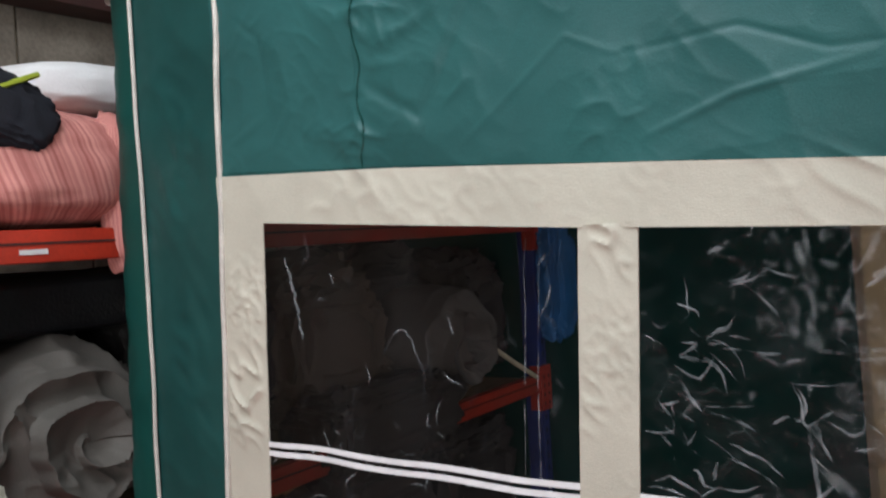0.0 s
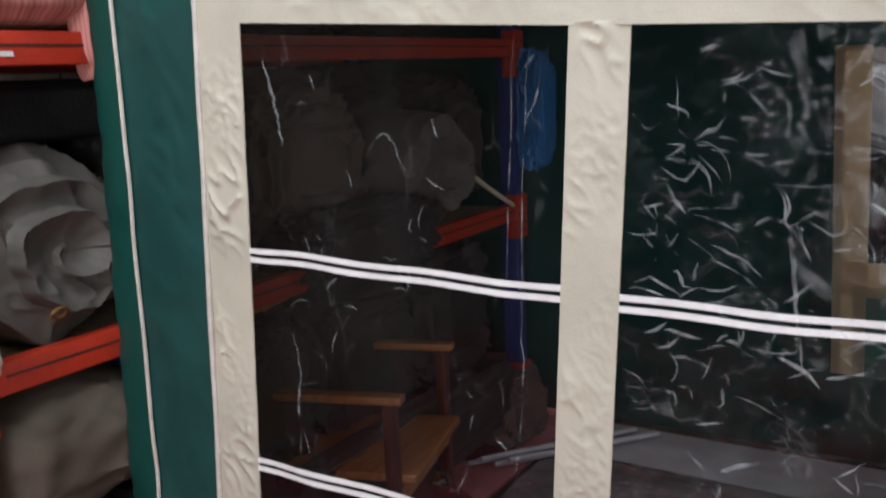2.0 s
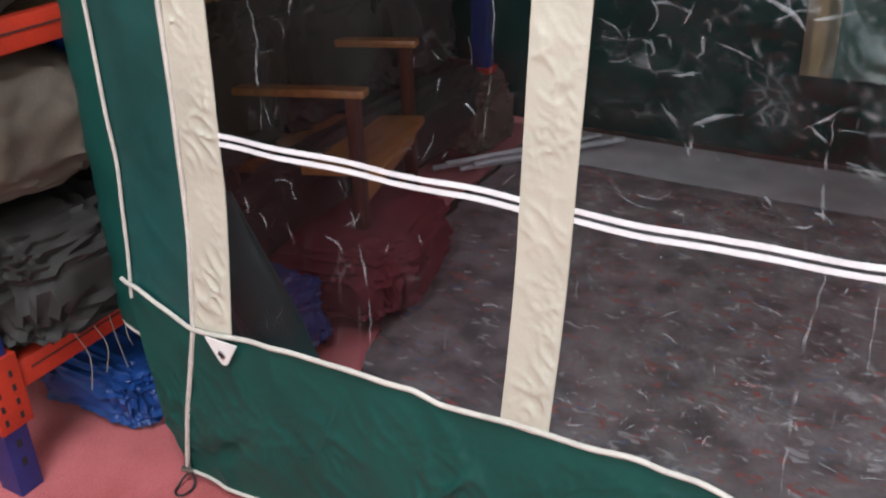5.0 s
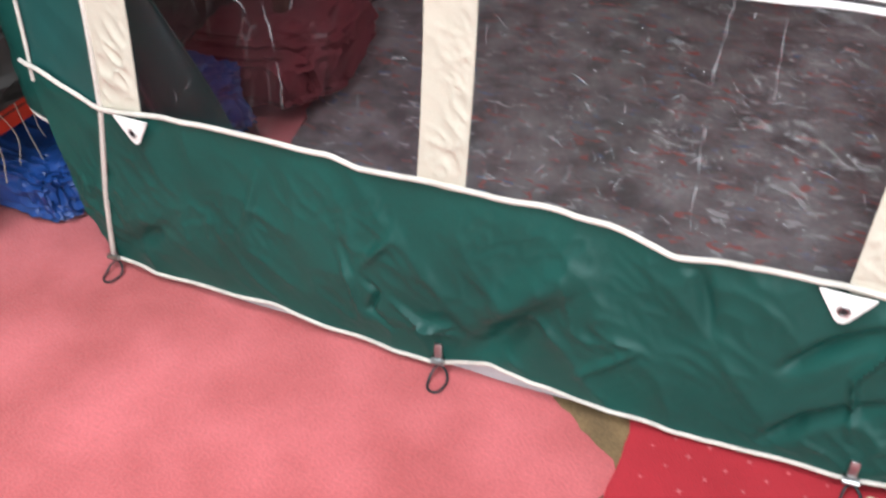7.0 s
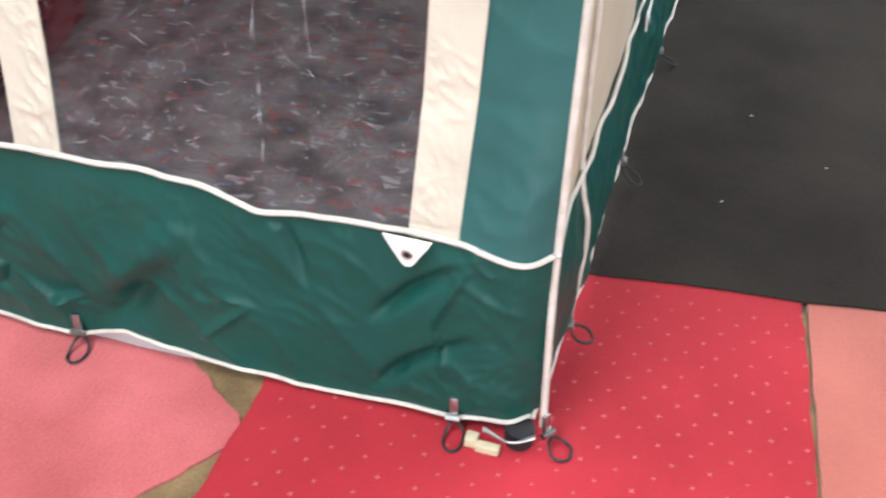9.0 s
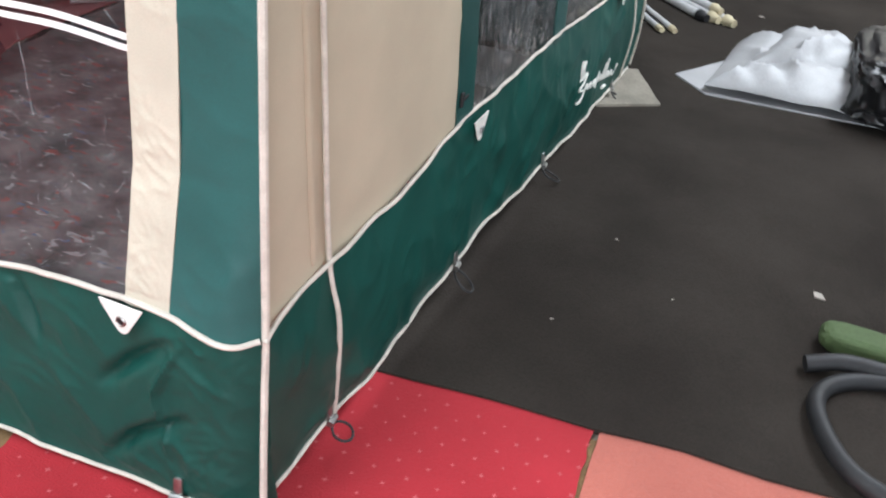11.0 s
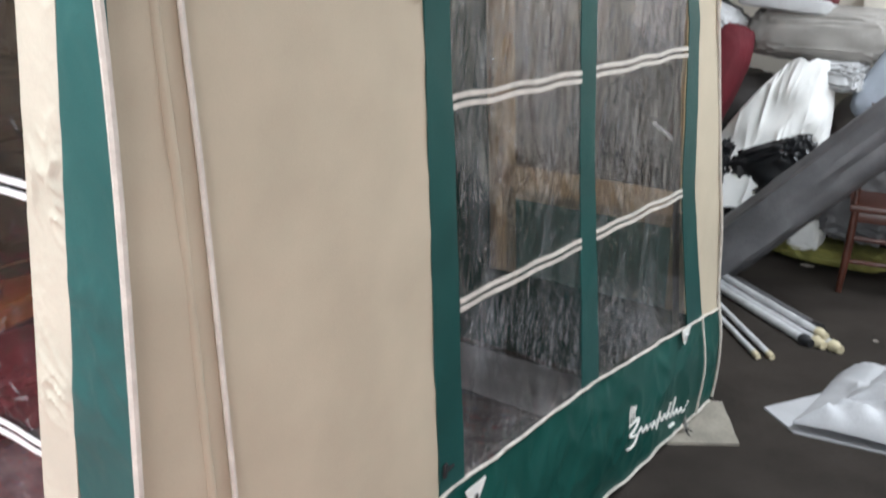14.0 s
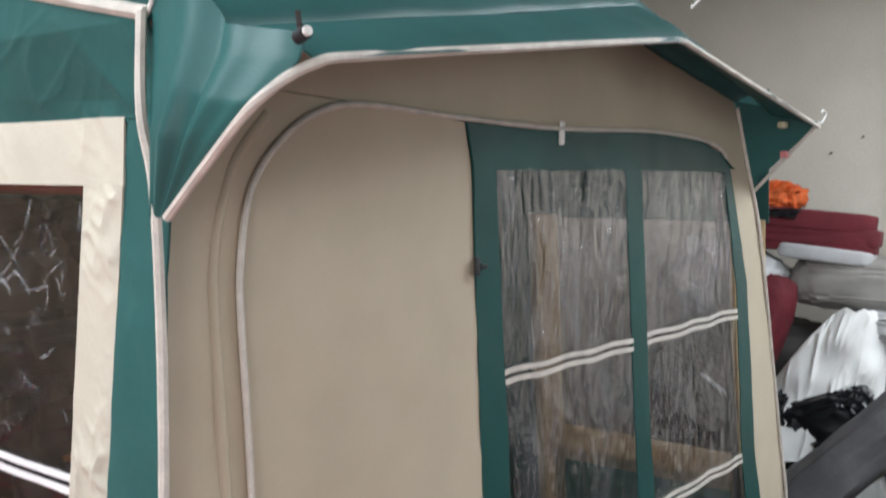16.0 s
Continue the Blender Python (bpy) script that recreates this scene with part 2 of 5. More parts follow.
GREY_BAG = material("grey_canvas_bag", (0.105, 0.092, 0.078), 0.75, 0.10, 7, 220, 0.3)
HEAP_BAG = material("pale_grey_canvas_bag", (0.33, 0.31, 0.285), 0.75, 0.10, 7, 220, 0.3)
TAUPE_BAG = material("taupe_canvas_bag", (0.110, 0.084, 0.062), 0.78, 0.10, 7, 220, 0.3)
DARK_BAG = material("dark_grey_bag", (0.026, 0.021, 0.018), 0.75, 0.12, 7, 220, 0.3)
BLACK_PLASTIC = material("black_plastic_sheet", (0.014, 0.014, 0.016), 0.32, 0.2, 12, 120, 0.4)
SLATE = material("dark_grey_tarpaulin", (0.15, 0.147, 0.152), 0.36, 0.16, 7, 140, 0.4)
BLUE_BAG = material("blue_plastic_bag", (0.012, 0.06, 0.24), 0.4, 0.15, 10, 150, 0.3)
SKY_BLUE = material("light_blue_fabric", (0.03, 0.18, 0.42), 0.6, 0.12, 10, 150, 0.3)
SCRAP = material("pale_scrap", (0.42, 0.38, 0.33), 0.8)
WHITE = material("white_cotton", (0.84, 0.83, 0.80), 0.85, 0.04, 7, 220, 0.3)
OFFWHITE = material("grey_white_vinyl", (0.44, 0.44, 0.45), 0.5, 0.07, 6, 150, 0.2)
BURGUNDY = material("burgundy_canvas", (0.145, 0.012, 0.020), 0.8, 0.12, 8, 260, 0.3)
SILVER = material("silver_grey_lining", (0.52, 0.52, 0.52), 0.4, 0.1, 9, 200, 0.2)
ORANGE = material("orange_netting", (0.78, 0.16, 0.035), 0.7, 0.15, 25, 120, 0.6)
NAVY = material("navy_fleece", (0.010, 0.011, 0.018), 0.85, 0.15, 14, 200, 0.4)
LIME = material("lime_piping", (0.34, 0.40, 0.03), 0.6, 0.1, 30, 200, 0.1)
PILLOW = material("white_pillow_cotton", (0.86, 0.84, 0.82), 0.85, 0.04, 8, 200, 0.2)
WOOD = material("varnished_oak", (0.44, 0.185, 0.055), 0.35, 0.18, 4, 90, 0.15, stretch=(12, 1.5, 12), second=(0.30, 0.11, 0.03))
DARKWOOD = material("dark_red_varnished_wood", (0.085, 0.026, 0.015), 0.35, 0.18, 6, 90, 0.15)
BOARD = material("grey_brown_board", (0.30, 0.27, 0.22), 0.9, 0.15, 8, 90, 0.3)
KHAKI = material("yellow_green_cloth", (0.36, 0.34, 0.10), 0.85, 0.2, 9, 140, 0.4)
IVORY = material("ivory_plastic", (0.62, 0.54, 0.36), 0.45, 0.1, 20, 120, 0.1)
PALE_BLUE = material("pale_blue_grey_fabric", (0.42, 0.46, 0.52), 0.8, 0.08, 6, 160, 0.2)
LABEL = material("white_paper_label", (0.75, 0.72, 0.70), 0.7, 0.06, 20, 150, 0.05)
PINK_CLIP = material("pink_plastic", (0.75, 0.25, 0.25), 0.5, 0.1, 20, 100, 0.05)


def striped(name):
    """Salmon bedding with fine darker stripes."""
    m = material(name, (0.70, 0.30, 0.25), 0.85, 0.06, 8, 240, 0.25)
    t = m.node_tree
    p = t.nodes["Principled BSDF"]
    src = p.inputs["Base Color"].links[0].from_socket
    co = t.nodes.new("ShaderNodeTexCoord")
    outs = []
    for scale, pos in ((1.7, 0.50), (8.6, 0.50), (4.9, 0.62)):
        w = t.nodes.new("ShaderNodeTexWave")
        w.bands_direction = "X"
        w.inputs["Scale"].default_value, w.inputs["Distortion"].default_value, w.inputs["Detail Scale"].default_value = scale, 0.0, 0.4
        t.links.new(co.outputs["UV"], w.inputs[0])
        r = t.nodes.new("ShaderNodeValToRGB")
        r.color_ramp.elements[0].position, r.color_ramp.elements[1].position = pos, pos + 0.3
        r.color_ramp.elements[0].color, r.color_ramp.elements[1].color = (1, 1, 1, 1), (0.62, 0.40, 0.42, 1)
        t.links.new(w.outputs[0], r.inputs[0])
        outs.append(r)
    for r in outs:
        mx = t.nodes.new("ShaderNodeMix")
        mx.data_type, mx.blend_type = "RGBA", "MULTIPLY"
        mx.inputs[0].default_value = 0.42
        t.links.new(src, mx.inputs[6])
        t.links.new(r.outputs[0], mx.inputs[7])
        src = mx.outputs[2]
    t.links.new(src, p.inputs["Base Color"])
    return m


STRIPES = striped("salmon_striped_bedding")

# ---- builders ----


def thing(name, label, category, at=(0, 0, 0), group="", kind=""):
    ob = new(name)
    ob.location = at
    ob.empty_display_size = 0.1
    return tagged(ob, label, category, group, kind)


def mesh_ob(name, bm, mat, smooth=True):
    bmesh.ops.recalc_face_normals(bm, faces=bm.faces)
    me = bpy.data.meshes.new(name)
    bm.to_mesh(me)
    bm.free()
    me.materials.append(mat)
    if smooth:
        me.polygons.foreach_set("use_smooth", [True] * len(me.polygons))
        me.set_sharp_from_angle(angle=radians(42))
    return new(name, me)


def part(name, bm, mat, parent, label="", smooth=True):
    ob = mesh_ob(name, bm, mat, smooth)
    place = parent.location.copy()
    if parent.parent:
        place += parent.parent.location
    if parent.type == "MESH":
        place = Vector((0, 0, 0)) if not parent.parent else place - parent.parent.location
        ob.parent = parent
    else:
        ob.parent = parent
        ob.matrix_parent_inverse = Matrix.Translation(-place)
    return tagged(ob, label)


def solo(name, bm, mat, label, category, group="", kind="", smooth=True):
    return tagged(mesh_ob(name, bm, mat, smooth), label, category, group, kind)


def sheet(fn, nu, nv, thick=0.003, bm=None):
    """A closed thin cloth: fn(u, v, off) gives the place, off metres out of the surface."""
    bm = bm or bmesh.new()
    f = [[bm.verts.new(fn(i / nu, j / nv, 0.0)) for j in range(nv + 1)] for i in range(nu + 1)]
    b = [[bm.verts.new(fn(i / nu, j / nv, -thick)) for j in range(nv + 1)] for i in range(nu + 1)]
    for i in range(nu):
        for j in range(nv):
            bm.faces.new((f[i][j], f[i + 1][j], f[i + 1][j + 1], f[i][j + 1]))
            bm.faces.new((b[i][j], b[i][j + 1], b[i + 1][j + 1], b[i + 1][j]))
    for i in range(nu):
        bm.faces.new((f[i][0], b[i][0], b[i + 1][0], f[i + 1][0]))
        bm.faces.new((f[i][nv], f[i + 1][nv], b[i + 1][nv], b[i][nv]))
    for j in range(nv):
        bm.faces.new((f[0][j], f[0][j + 1], b[0][j + 1], b[0][j]))
        bm.faces.new((f[nu][j], b[nu][j], b[nu][j + 1], f[nu][j + 1]))
    return bm


def tube(pts, r, seg=8, bm=None, closed=False, taper=None):
    """A round rod along the points."""
    bm = bm or bmesh.new()
    pts = [Vector(p) for p in pts]
    n, rings = len(pts), []
    up = Vector((0.31, 0.17, 0.93)).normalized()
    for i, p in enumerate(pts):
        a = pts[(i - 1) % n] if closed or i else p
        b = pts[(i + 1) % n] if closed or i < n - 1 else p
        d = (b - a).normalized()
        s = d.cross(up)
        s = s.normalized() if s.length > 1e-4 else d.orthogonal().normalized()
        w = s.cross(d)
        rr = r * (taper[i] if taper else 1)
        rings.append([bm.verts.new(p + (s * math.cos(k * math.tau / seg) + w * math.sin(k * math.tau / seg)) * rr) for k in range(seg)])
    for i in range(n if closed else n - 1):
        for k in range(seg):
            A, B = rings[i], rings[(i + 1) % n]
            bm.faces.new((A[k], A[(k + 1) % seg], B[(k + 1) % seg], B[k]))
    if not closed:
        bm.faces.new(rings[0])
        bm.faces.new(rings[-1][::-1])
    return bm


def smooth_line(pts, n=6):
    """Catmull-Rom through the points."""
    P = [Vector(p) for p in pts]
    P = [P[0] * 2 - P[1]] + P + [P[-1] * 2 - P[-2]]
    out = []
    for i in range(1, len(P) - 2):
        a, b, c, d = P[i - 1 : i + 3]
        for k in range(n):
            t = k / n
            out.append(0.5 * (2 * b + (c - a) * t + (2 * a - 5 * b + 4 * c - d) * t * t + (3 * b - a - 3 * c + d) * t ** 3))
    return out + [P[-2]]


def box(x0, y0, z0, x1, y1, z1, bevel=0.0, bm=None, m=None):
    own = bmesh.new()
    bmesh.ops.create_cube(own, size=1)
    for v in own.verts:
        v.co = Vector(((x0 + x1) / 2 + v.co.x * (x1 - x0), (y0 + y1) / 2 + v.co.y * (y1 - y0), (z0 + z1) / 2 + v.co.z * (z1 - z0)))
    if bevel:
        bmesh.ops.bevel(own, geom=list(own.edges), offset=bevel, segments=2, affect="EDGES", profile=0.6)
    if m:
        bmesh.ops.transform(own, matrix=m, verts=own.verts)
    if bm is None:
        return own
    me = bpy.data.meshes.new("scratch")
    own.to_mesh(me)
    own.free()
    bm.from_mesh(me)
    bpy.data.meshes.remove(me)
    return bm


def lump(size, m, seed=0, folds=0.03, freq=3.0, power=0.55, sag=0.25, detail=5, uv=False, creases=0.0):
    """A stuffed or bundled soft thing: a rounded block, sagged flat below and wrinkled."""
    bm = bmesh.new()
    bmesh.ops.create_icosphere(bm, subdivisions=detail, radius=1)
    layer = bm.loops.layers.uv.new("UVMap") if uv else None
    off = Vector((seed * 7.3, seed * 3.1, seed * 1.7))
    for v in bm.verts:
        c = v.co.copy()
        q = Vector([math.copysign(abs(a) ** power, a) for a in c])
        big = noise.noise(c * 1.3 + off) * folds * 2.2
        wr = noise.noise(Vector((c.x * freq, c.y * freq, c.z * freq * 2.2)) + off)
        ridge = (1 - abs(noise.noise(Vector((c.x * freq * 1.7 + c.z * 2, c.y * freq * 1.7, c.z * freq)) + off * 2))) ** 3
        k = 1 + big + wr * folds + (ridge - 0.4) * folds * 0.9
        if creases:
            k += creases * (1 - abs(noise.noise(Vector((c.x * 2.2 + c.y, c.z * 7, c.y * 6)) + off))) ** 5
        p = Vector((q.x * size[0], q.y * size[1], q.z * size[2])) * 0.5 * k
        if p.z < 0:
            p.z *= 1 - sag
        v.co = p
    if uv:
        for f in bm.faces:
            for lp in f.loops:
                lp[layer].uv = (math.atan2(lp.vert.co.y + 0.05 * size[1] * math.sin(lp.vert.co.z * 16), lp.vert.co.x) * 0.9, lp.vert.co.z)
    bmesh.ops.transform(bm, matrix=m, verts=bm.verts)
    return bm


def lerp(pairs):
    """A line through (at, value) pairs."""
    a, b = zip(*sorted(pairs))
    return lambda s: float(np.interp(s, a, b))

# ---- the hall ----
X0, X1, Y0, Y1, HIGH = ROOM


def hall():
    solo("floor", box(X0, Y0, -0.12, X1, Y1, -0.006), BOARD, "bare grey-brown hall floor under the carpets", "floor", kind="structure", smooth=False)
    wall = box(X0 - 0.2, Y1, -0.12, X1 + 0.2, Y1 + 0.2, HIGH)
    solo("wall_north", wall, WALL_CREAM, "cream painted hall wall with small marks", "wall", kind="structure", smooth=False)
    # unseen east and south walls, added with doorways for the fill lamps
    bm = box(X1, Y0 - 0.2, -0.12, X1 + 0.2, -1.3, HIGH)
    box(X1, 1.9, -0.12, X1 + 0.2, Y1, HIGH, bm=bm)
    box(X1, -1.3, 2.8, X1 + 0.2, 1.9, HIGH, bm=bm)
    solo("wall_east", bm, DIM, "dark grey hall wall out of view, with an assumed wide doorway", "wall", kind="structure", smooth=False)
    bm = box(X0 - 0.2, Y0 - 0.2, -0.12, 0.0, Y0, HIGH)
    box(3.2, Y0 - 0.2, -0.12, X1, Y0, HIGH, bm=bm)
    box(0.0, Y0 - 0.2, 2.8, 3.2, Y0, HIGH, bm=bm)
    solo("wall_south", bm, DIM, "dark grey hall wall out of view, with an assumed wide doorway", "wall", kind="structure", smooth=False)
    west = solo("wall_west", box(X0 - 0.2, Y0, -0.12, X0 - 0.012, Y1, HIGH), MORTAR, "wall of rough grey concrete blocks with pale joints", "wall", kind="structure", smooth=False)
    # ceiling with two openings for the rooflights
    xs, ys = [X0 - 0.2, -1.52, -0.48, 1.08, 2.12, X1 + 0.2], [Y0 - 0.2, -2.87, -0.43, 1.45, 4.95, Y1 + 0.2]
    bm = bmesh.new()
    for i in range(5):
        for j in range(5):
            if (i, j) not in ((1, 1), (3, 3)):
                box(xs[i], ys[j], HIGH, xs[i + 1], ys[j + 1], HIGH + 0.12, bm=bm)
    solo("ceiling", bm, CEILING, "white sheet ceiling with two rooflight openings", "ceiling", kind="structure", smooth=False)
    solo("beam", box(-2.94, -1.2, 2.365, -2.80, 3.2, 2.62, 0.006), OXIDE, "dark red painted steel beam along the block wall", "beam", kind="structure")
    return west


WEST = hall()

# ---- carpets ----


def outline(pts, z0, z1, jag=0.0, step=0.03, seed=1):
    """A flat piece cut to an outline, with a slightly ragged edge."""
    rnd = random.Random(seed)
    line = []
    for (ax, ay), (bx, by) in zip(pts, pts[1:] + pts[:1]):
        n = max(1, int(math.hypot(bx - ax, by - ay) / step)) if jag else 1
        for k in range(n):
            w = jag * (rnd.random() - 0.5) * (0 if k == 0 else 1)
            line.append((ax + (bx - ax) * k / n + w, ay + (by - ay) * k / n + w * 0.7))
    bm = bmesh.new()
    top = [bm.verts.new((x, y, z1)) for x, y in line]
    low = [bm.verts.new((x, y, z0)) for x, y in line]
    bm.faces.new(top)
    bm.faces.new(low[::-1])
    for i in range(len(line)):
        j = (i + 1) % len(line)
        bm.faces.new((top[i], low[i], low[j], top[j]))
    bmesh.ops.triangulate(bm, faces=[f for f in bm.faces if len(f.verts) > 4])
    return bm


def carpets():
    solo("underlay", outline([(-1.9, -1.6), (0.9, -1.6), (0.9, 0.5), (-1.9, 0.5)], -0.006, -0.001), UNDERLAY, "tan hessian underlay showing between the carpets", "underlay", kind="structure", smooth=False)
    pink = [(-2.94, -3.2), (-0.95, -3.2), (-0.78, -0.62), (-0.585, -0.335), (-0.478, -0.175), (-0.50, -0.12), (-0.64, -0.03), (-1.0, 0.45), (-1.6, 0.6), (-1.86, 1.4), (-1.9, 2.9), (-2.94, 2.9)]
    solo("pink_carpet", outline(pink, 0.0, 0.006, 0.012, 0.02, 3), PINK, "worn salmon-pink carpet with a torn corner", "carpet", kind="structure", smooth=False)
    red = [(-0.62, -0.62), (-0.62, -3.2), (0.52, -3.2), (0.494, 0.02), (0.466, 0.525), (-0.05, 0.48), (-0.6, 0.44), (-0.52, 0.05), (-0.491, -0.05), (-0.49, -0.30)]
    solo("red_carpet", outline(red, 0.0, 0.007, 0.006, 0.03, 5), RED, "bright red carpet with small pale flecks", "carpet", kind="structure", smooth=False)
    orange = [(0.53, -3.2), (2.6, -3.2), (2.6, 0.80), (0.93, 0.60), (0.476, 0.535), (0.502, 0.02)]
    solo("orange_carpet", outline(orange, 0.0, 0.006, 0.004, 0.05, 6), ORANGE_CARPET, "faded orange carpet laid against the red one", "carpet", kind="structure", smooth=False)
    grey = [(-1.85, 1.5), (-1.55, 0.45), (-0.3, 0.43), (0.02, 0.462), (0.24, 0.495), (0.466, 0.515), (0.64, 0.545), (0.80, 0.548), (0.93, 0.565), (2.6, 0.70), (5.19, 0.75), (5.19, 5.54), (-1.85, 5.54)]
    solo("grey_carpet", outline(grey, 0.0, 0.013, 0.006, 0.06, 7), GREY_CARPET, "dark grey-brown ribbed carpet lapping over the red one", "carpet", kind="structure", smooth=False)
    solo("groundsheet_edge", outline([(-1.66, 2.03), (-0.05, 1.99), (-0.05, 2.36), (-1.70, 2.38)], 0.0135, 0.0178, 0.01, 0.05, 8), SILVER, "pale grey groundsheet strip along the far awning wall", "groundsheet", smooth=False)
    inner = [(-1.42, 0.09), (-0.04, 0.09), (-0.03, 1.985), (-1.84, 2.02), (-1.80, 1.25), (-1.60, 0.6)]
    solo("inner_groundsheet", outline(inner, 0.0075, 0.0172, 0.02, 0.05, 12), GROUNDSHEET, "mottled grey groundsheet inside the awning", "groundsheet", smooth=False)
    # pale flecks woven into the red carpet
    bm = bmesh.new()
    rnd = random.Random(4)
    for i in range(-22, 22):
        for j in range(-60, 16):
            x, y = 0.064 * i + (0.032 if j % 2 else 0) - 0.004 * j * 0.3, 0.036 * j + 0.006
            if not (-0.6 < x < 0.485 and -2.2 < y < 0.44 + 0.08 * x) or (x < -0.47 and y > -0.6):
                continue
            x, y, turn = x + rnd.uniform(-0.004, 0.004), y + rnd.uniform(-0.004, 0.004), rnd.uniform(0, 1)
            size = rnd.uniform(0.8, 1.2)
            star = [bm.verts.new((x + r * size * math.cos(turn + k * math.pi / 4), y + r * size * math.sin(turn + k * math.pi / 4), 0.0078)) for k, r in enumerate((0.0062, 0.0022) * 4)]
            bm.faces.new(star)
    solo("carpet_flecks", bm, DOT, "small pale flecks woven into the red carpet", "carpet pattern", kind="stuff", smooth=False)


carpets()

# ---- the awning ----
AW = thing("caravan_awning", "green and cream caravan awning with clear vinyl windows, pitched on carpet", "awning")


def hills(x, z, seed=0.0):
    return noise.noise(Vector((x * 3.1 + seed, z * 2.3, seed))) + 0.5 * noise.noise(Vector((x * 9 + seed, z * 6, 4.0)))


def crease(x, z, seed=0.0, f=6.0):
    return (1 - abs(noise.noise(Vector((x * f + z * f * 0.9 + seed, z * f * 0.7 - x * f * 0.5, seed))))) ** 4


def shear(z):
    return 0.062 * max(0.0, min(1.3, (z - 0.42) / 1.2))


def roof_a(x):
    return 1.745 - 0.21 * x


def ruck(x, z, seed, f=17.0):
    """Sharp diagonal folds, as in slack cloth."""
    n = noise.noise(Vector((x * f + z * f * 0.75 + seed, z * f * 0.55 - x * f * 0.35, seed)))
    m = max(0.0, 0.12 + 1.25 * noise.noise(Vector((x * 7 + seed, z * 7, seed + 9))))
    return (1 - abs(n)) ** 5 * m


def near(x, z, lines):
    """Signed relief of long thin creases given as (amount, width, points)."""
    total = 0.0
    for amount, width, pts in lines:
        best, along = 9.0, 0.5
        for k, ((ax, az), (bx, bz)) in enumerate(zip(pts, pts[1:])):
            dx, dz = bx - ax, bz - az
            t = max(0.0, min(1.0, ((x - ax) * dx + (z - az) * dz) / (dx * dx + dz * dz)))
            d = math.hypot(x - ax - t * dx, z - az - t * dz)
            if d < best:
                best, along = d, (k + t) / (len(pts) - 1)
        if best < width * 3:
            total += amount * math.exp(-((best / width) ** 2)) * (0.25 + 0.75 * math.sin(math.pi * min(1, max(0, along))))
    return total


UPPER_CREASES = [
    (0.0045, 0.0059, [(-0.743, 1.695), (-0.622, 1.739), (-0.461, 1.765)]),
    (-0.0030, 0.0051, [(-0.775, 1.808), (-0.612, 1.822), (-0.509, 1.778), (-0.40, 1.776)]),
    (0.0025, 0.0051, [(-1.034, 1.702), (-0.944, 1.772), (-0.846, 1.847), (-0.762, 1.806)]),
    (-0.0020, 0.0051, [(-0.944, 1.83), (-0.899, 1.907)]),
    (-0.0065, 0.0102, [(-1.191, 1.828), (-1.136, 1.793), (-1.091, 1.766), (-1.022, 1.869)]),
    (0.0045, 0.0102, [(-1.156, 1.877), (-1.102, 1.903), (-1.042, 1.927)]),
    (0.0035, 0.0085, [(-1.194, 1.854), (-1.097, 1.85)]),
    (0.0030, 0.0076, [(-1.506, 1.755), (-1.415, 1.801)]),
    (0.0030, 0.0068, [(-1.398, 1.752), (-1.351, 1.809)]),
    (-0.0030, 0.0068, [(-1.396, 1.767), (-1.414, 1.933), (-1.475, 1.983)]),
    (-0.0025, 0.0059, [(-1.327, 1.737), (-1.333, 1.791)]),
    (0.0020, 0.0051, [(-0.35, 1.70), (-0.18, 1.78)]),
    (0.0020, 0.0043, [(-0.25, 1.66), (-0.12, 1.74)]),
]
SKIRT_CREASES = [
    (0.010, 0.030, [(-0.62, 0.33), (-0.69, 0.27), (-0.78, 0.17)]),
    (-0.014, 0.030, [(-0.67, 0.23), (-0.74, 0.14), (-0.80, 0.05)]),
    (0.006, 0.006, [(-0.96, 0.16), (-0.90, 0.12), (-0.83, 0.115)]),
    (-0.006, 0.007, [(-1.02, 0.20), (-0.99, 0.17), (-1.01, 0.12), (-0.96, 0.09)]),
    (0.006, 0.006, [(-0.12, 0.36), (-0.17, 0.25), (-0.15, 0.12)]),
    (0.005, 0.008, [(-1.065, 0.251), (-1.043, 0.176), (-1.034, 0.091)]),
    (-0.006, 0.012, [(-0.469, 0.392), (-0.425, 0.385), (-0.378, 0.234)]),
    (-0.011, 0.014, [(-0.272, 0.226), (-0.218, 0.287), (-0.148, 0.35)]),
    (-0.010, 0.013, [(-0.277, 0.059), (-0.219, 0.13), (-0.113, 0.208)]),
    (0.006, 0.007, [(-0.921, 0.111), (-0.838, 0.135)]),
    (-0.008, 0.02, [(-1.613, 0.081), (-1.476, 0.183)]),
    (0.004, 0.009, [(-1.226, 0.386), (-1.288, 0.21)]),
    (0.005, 0.008, [(-1.019, 0.225), (-0.953, 0.311)]),
    (0.005, 0.008, [(-0.60, 0.10), (-0.50, 0.20)]),
]


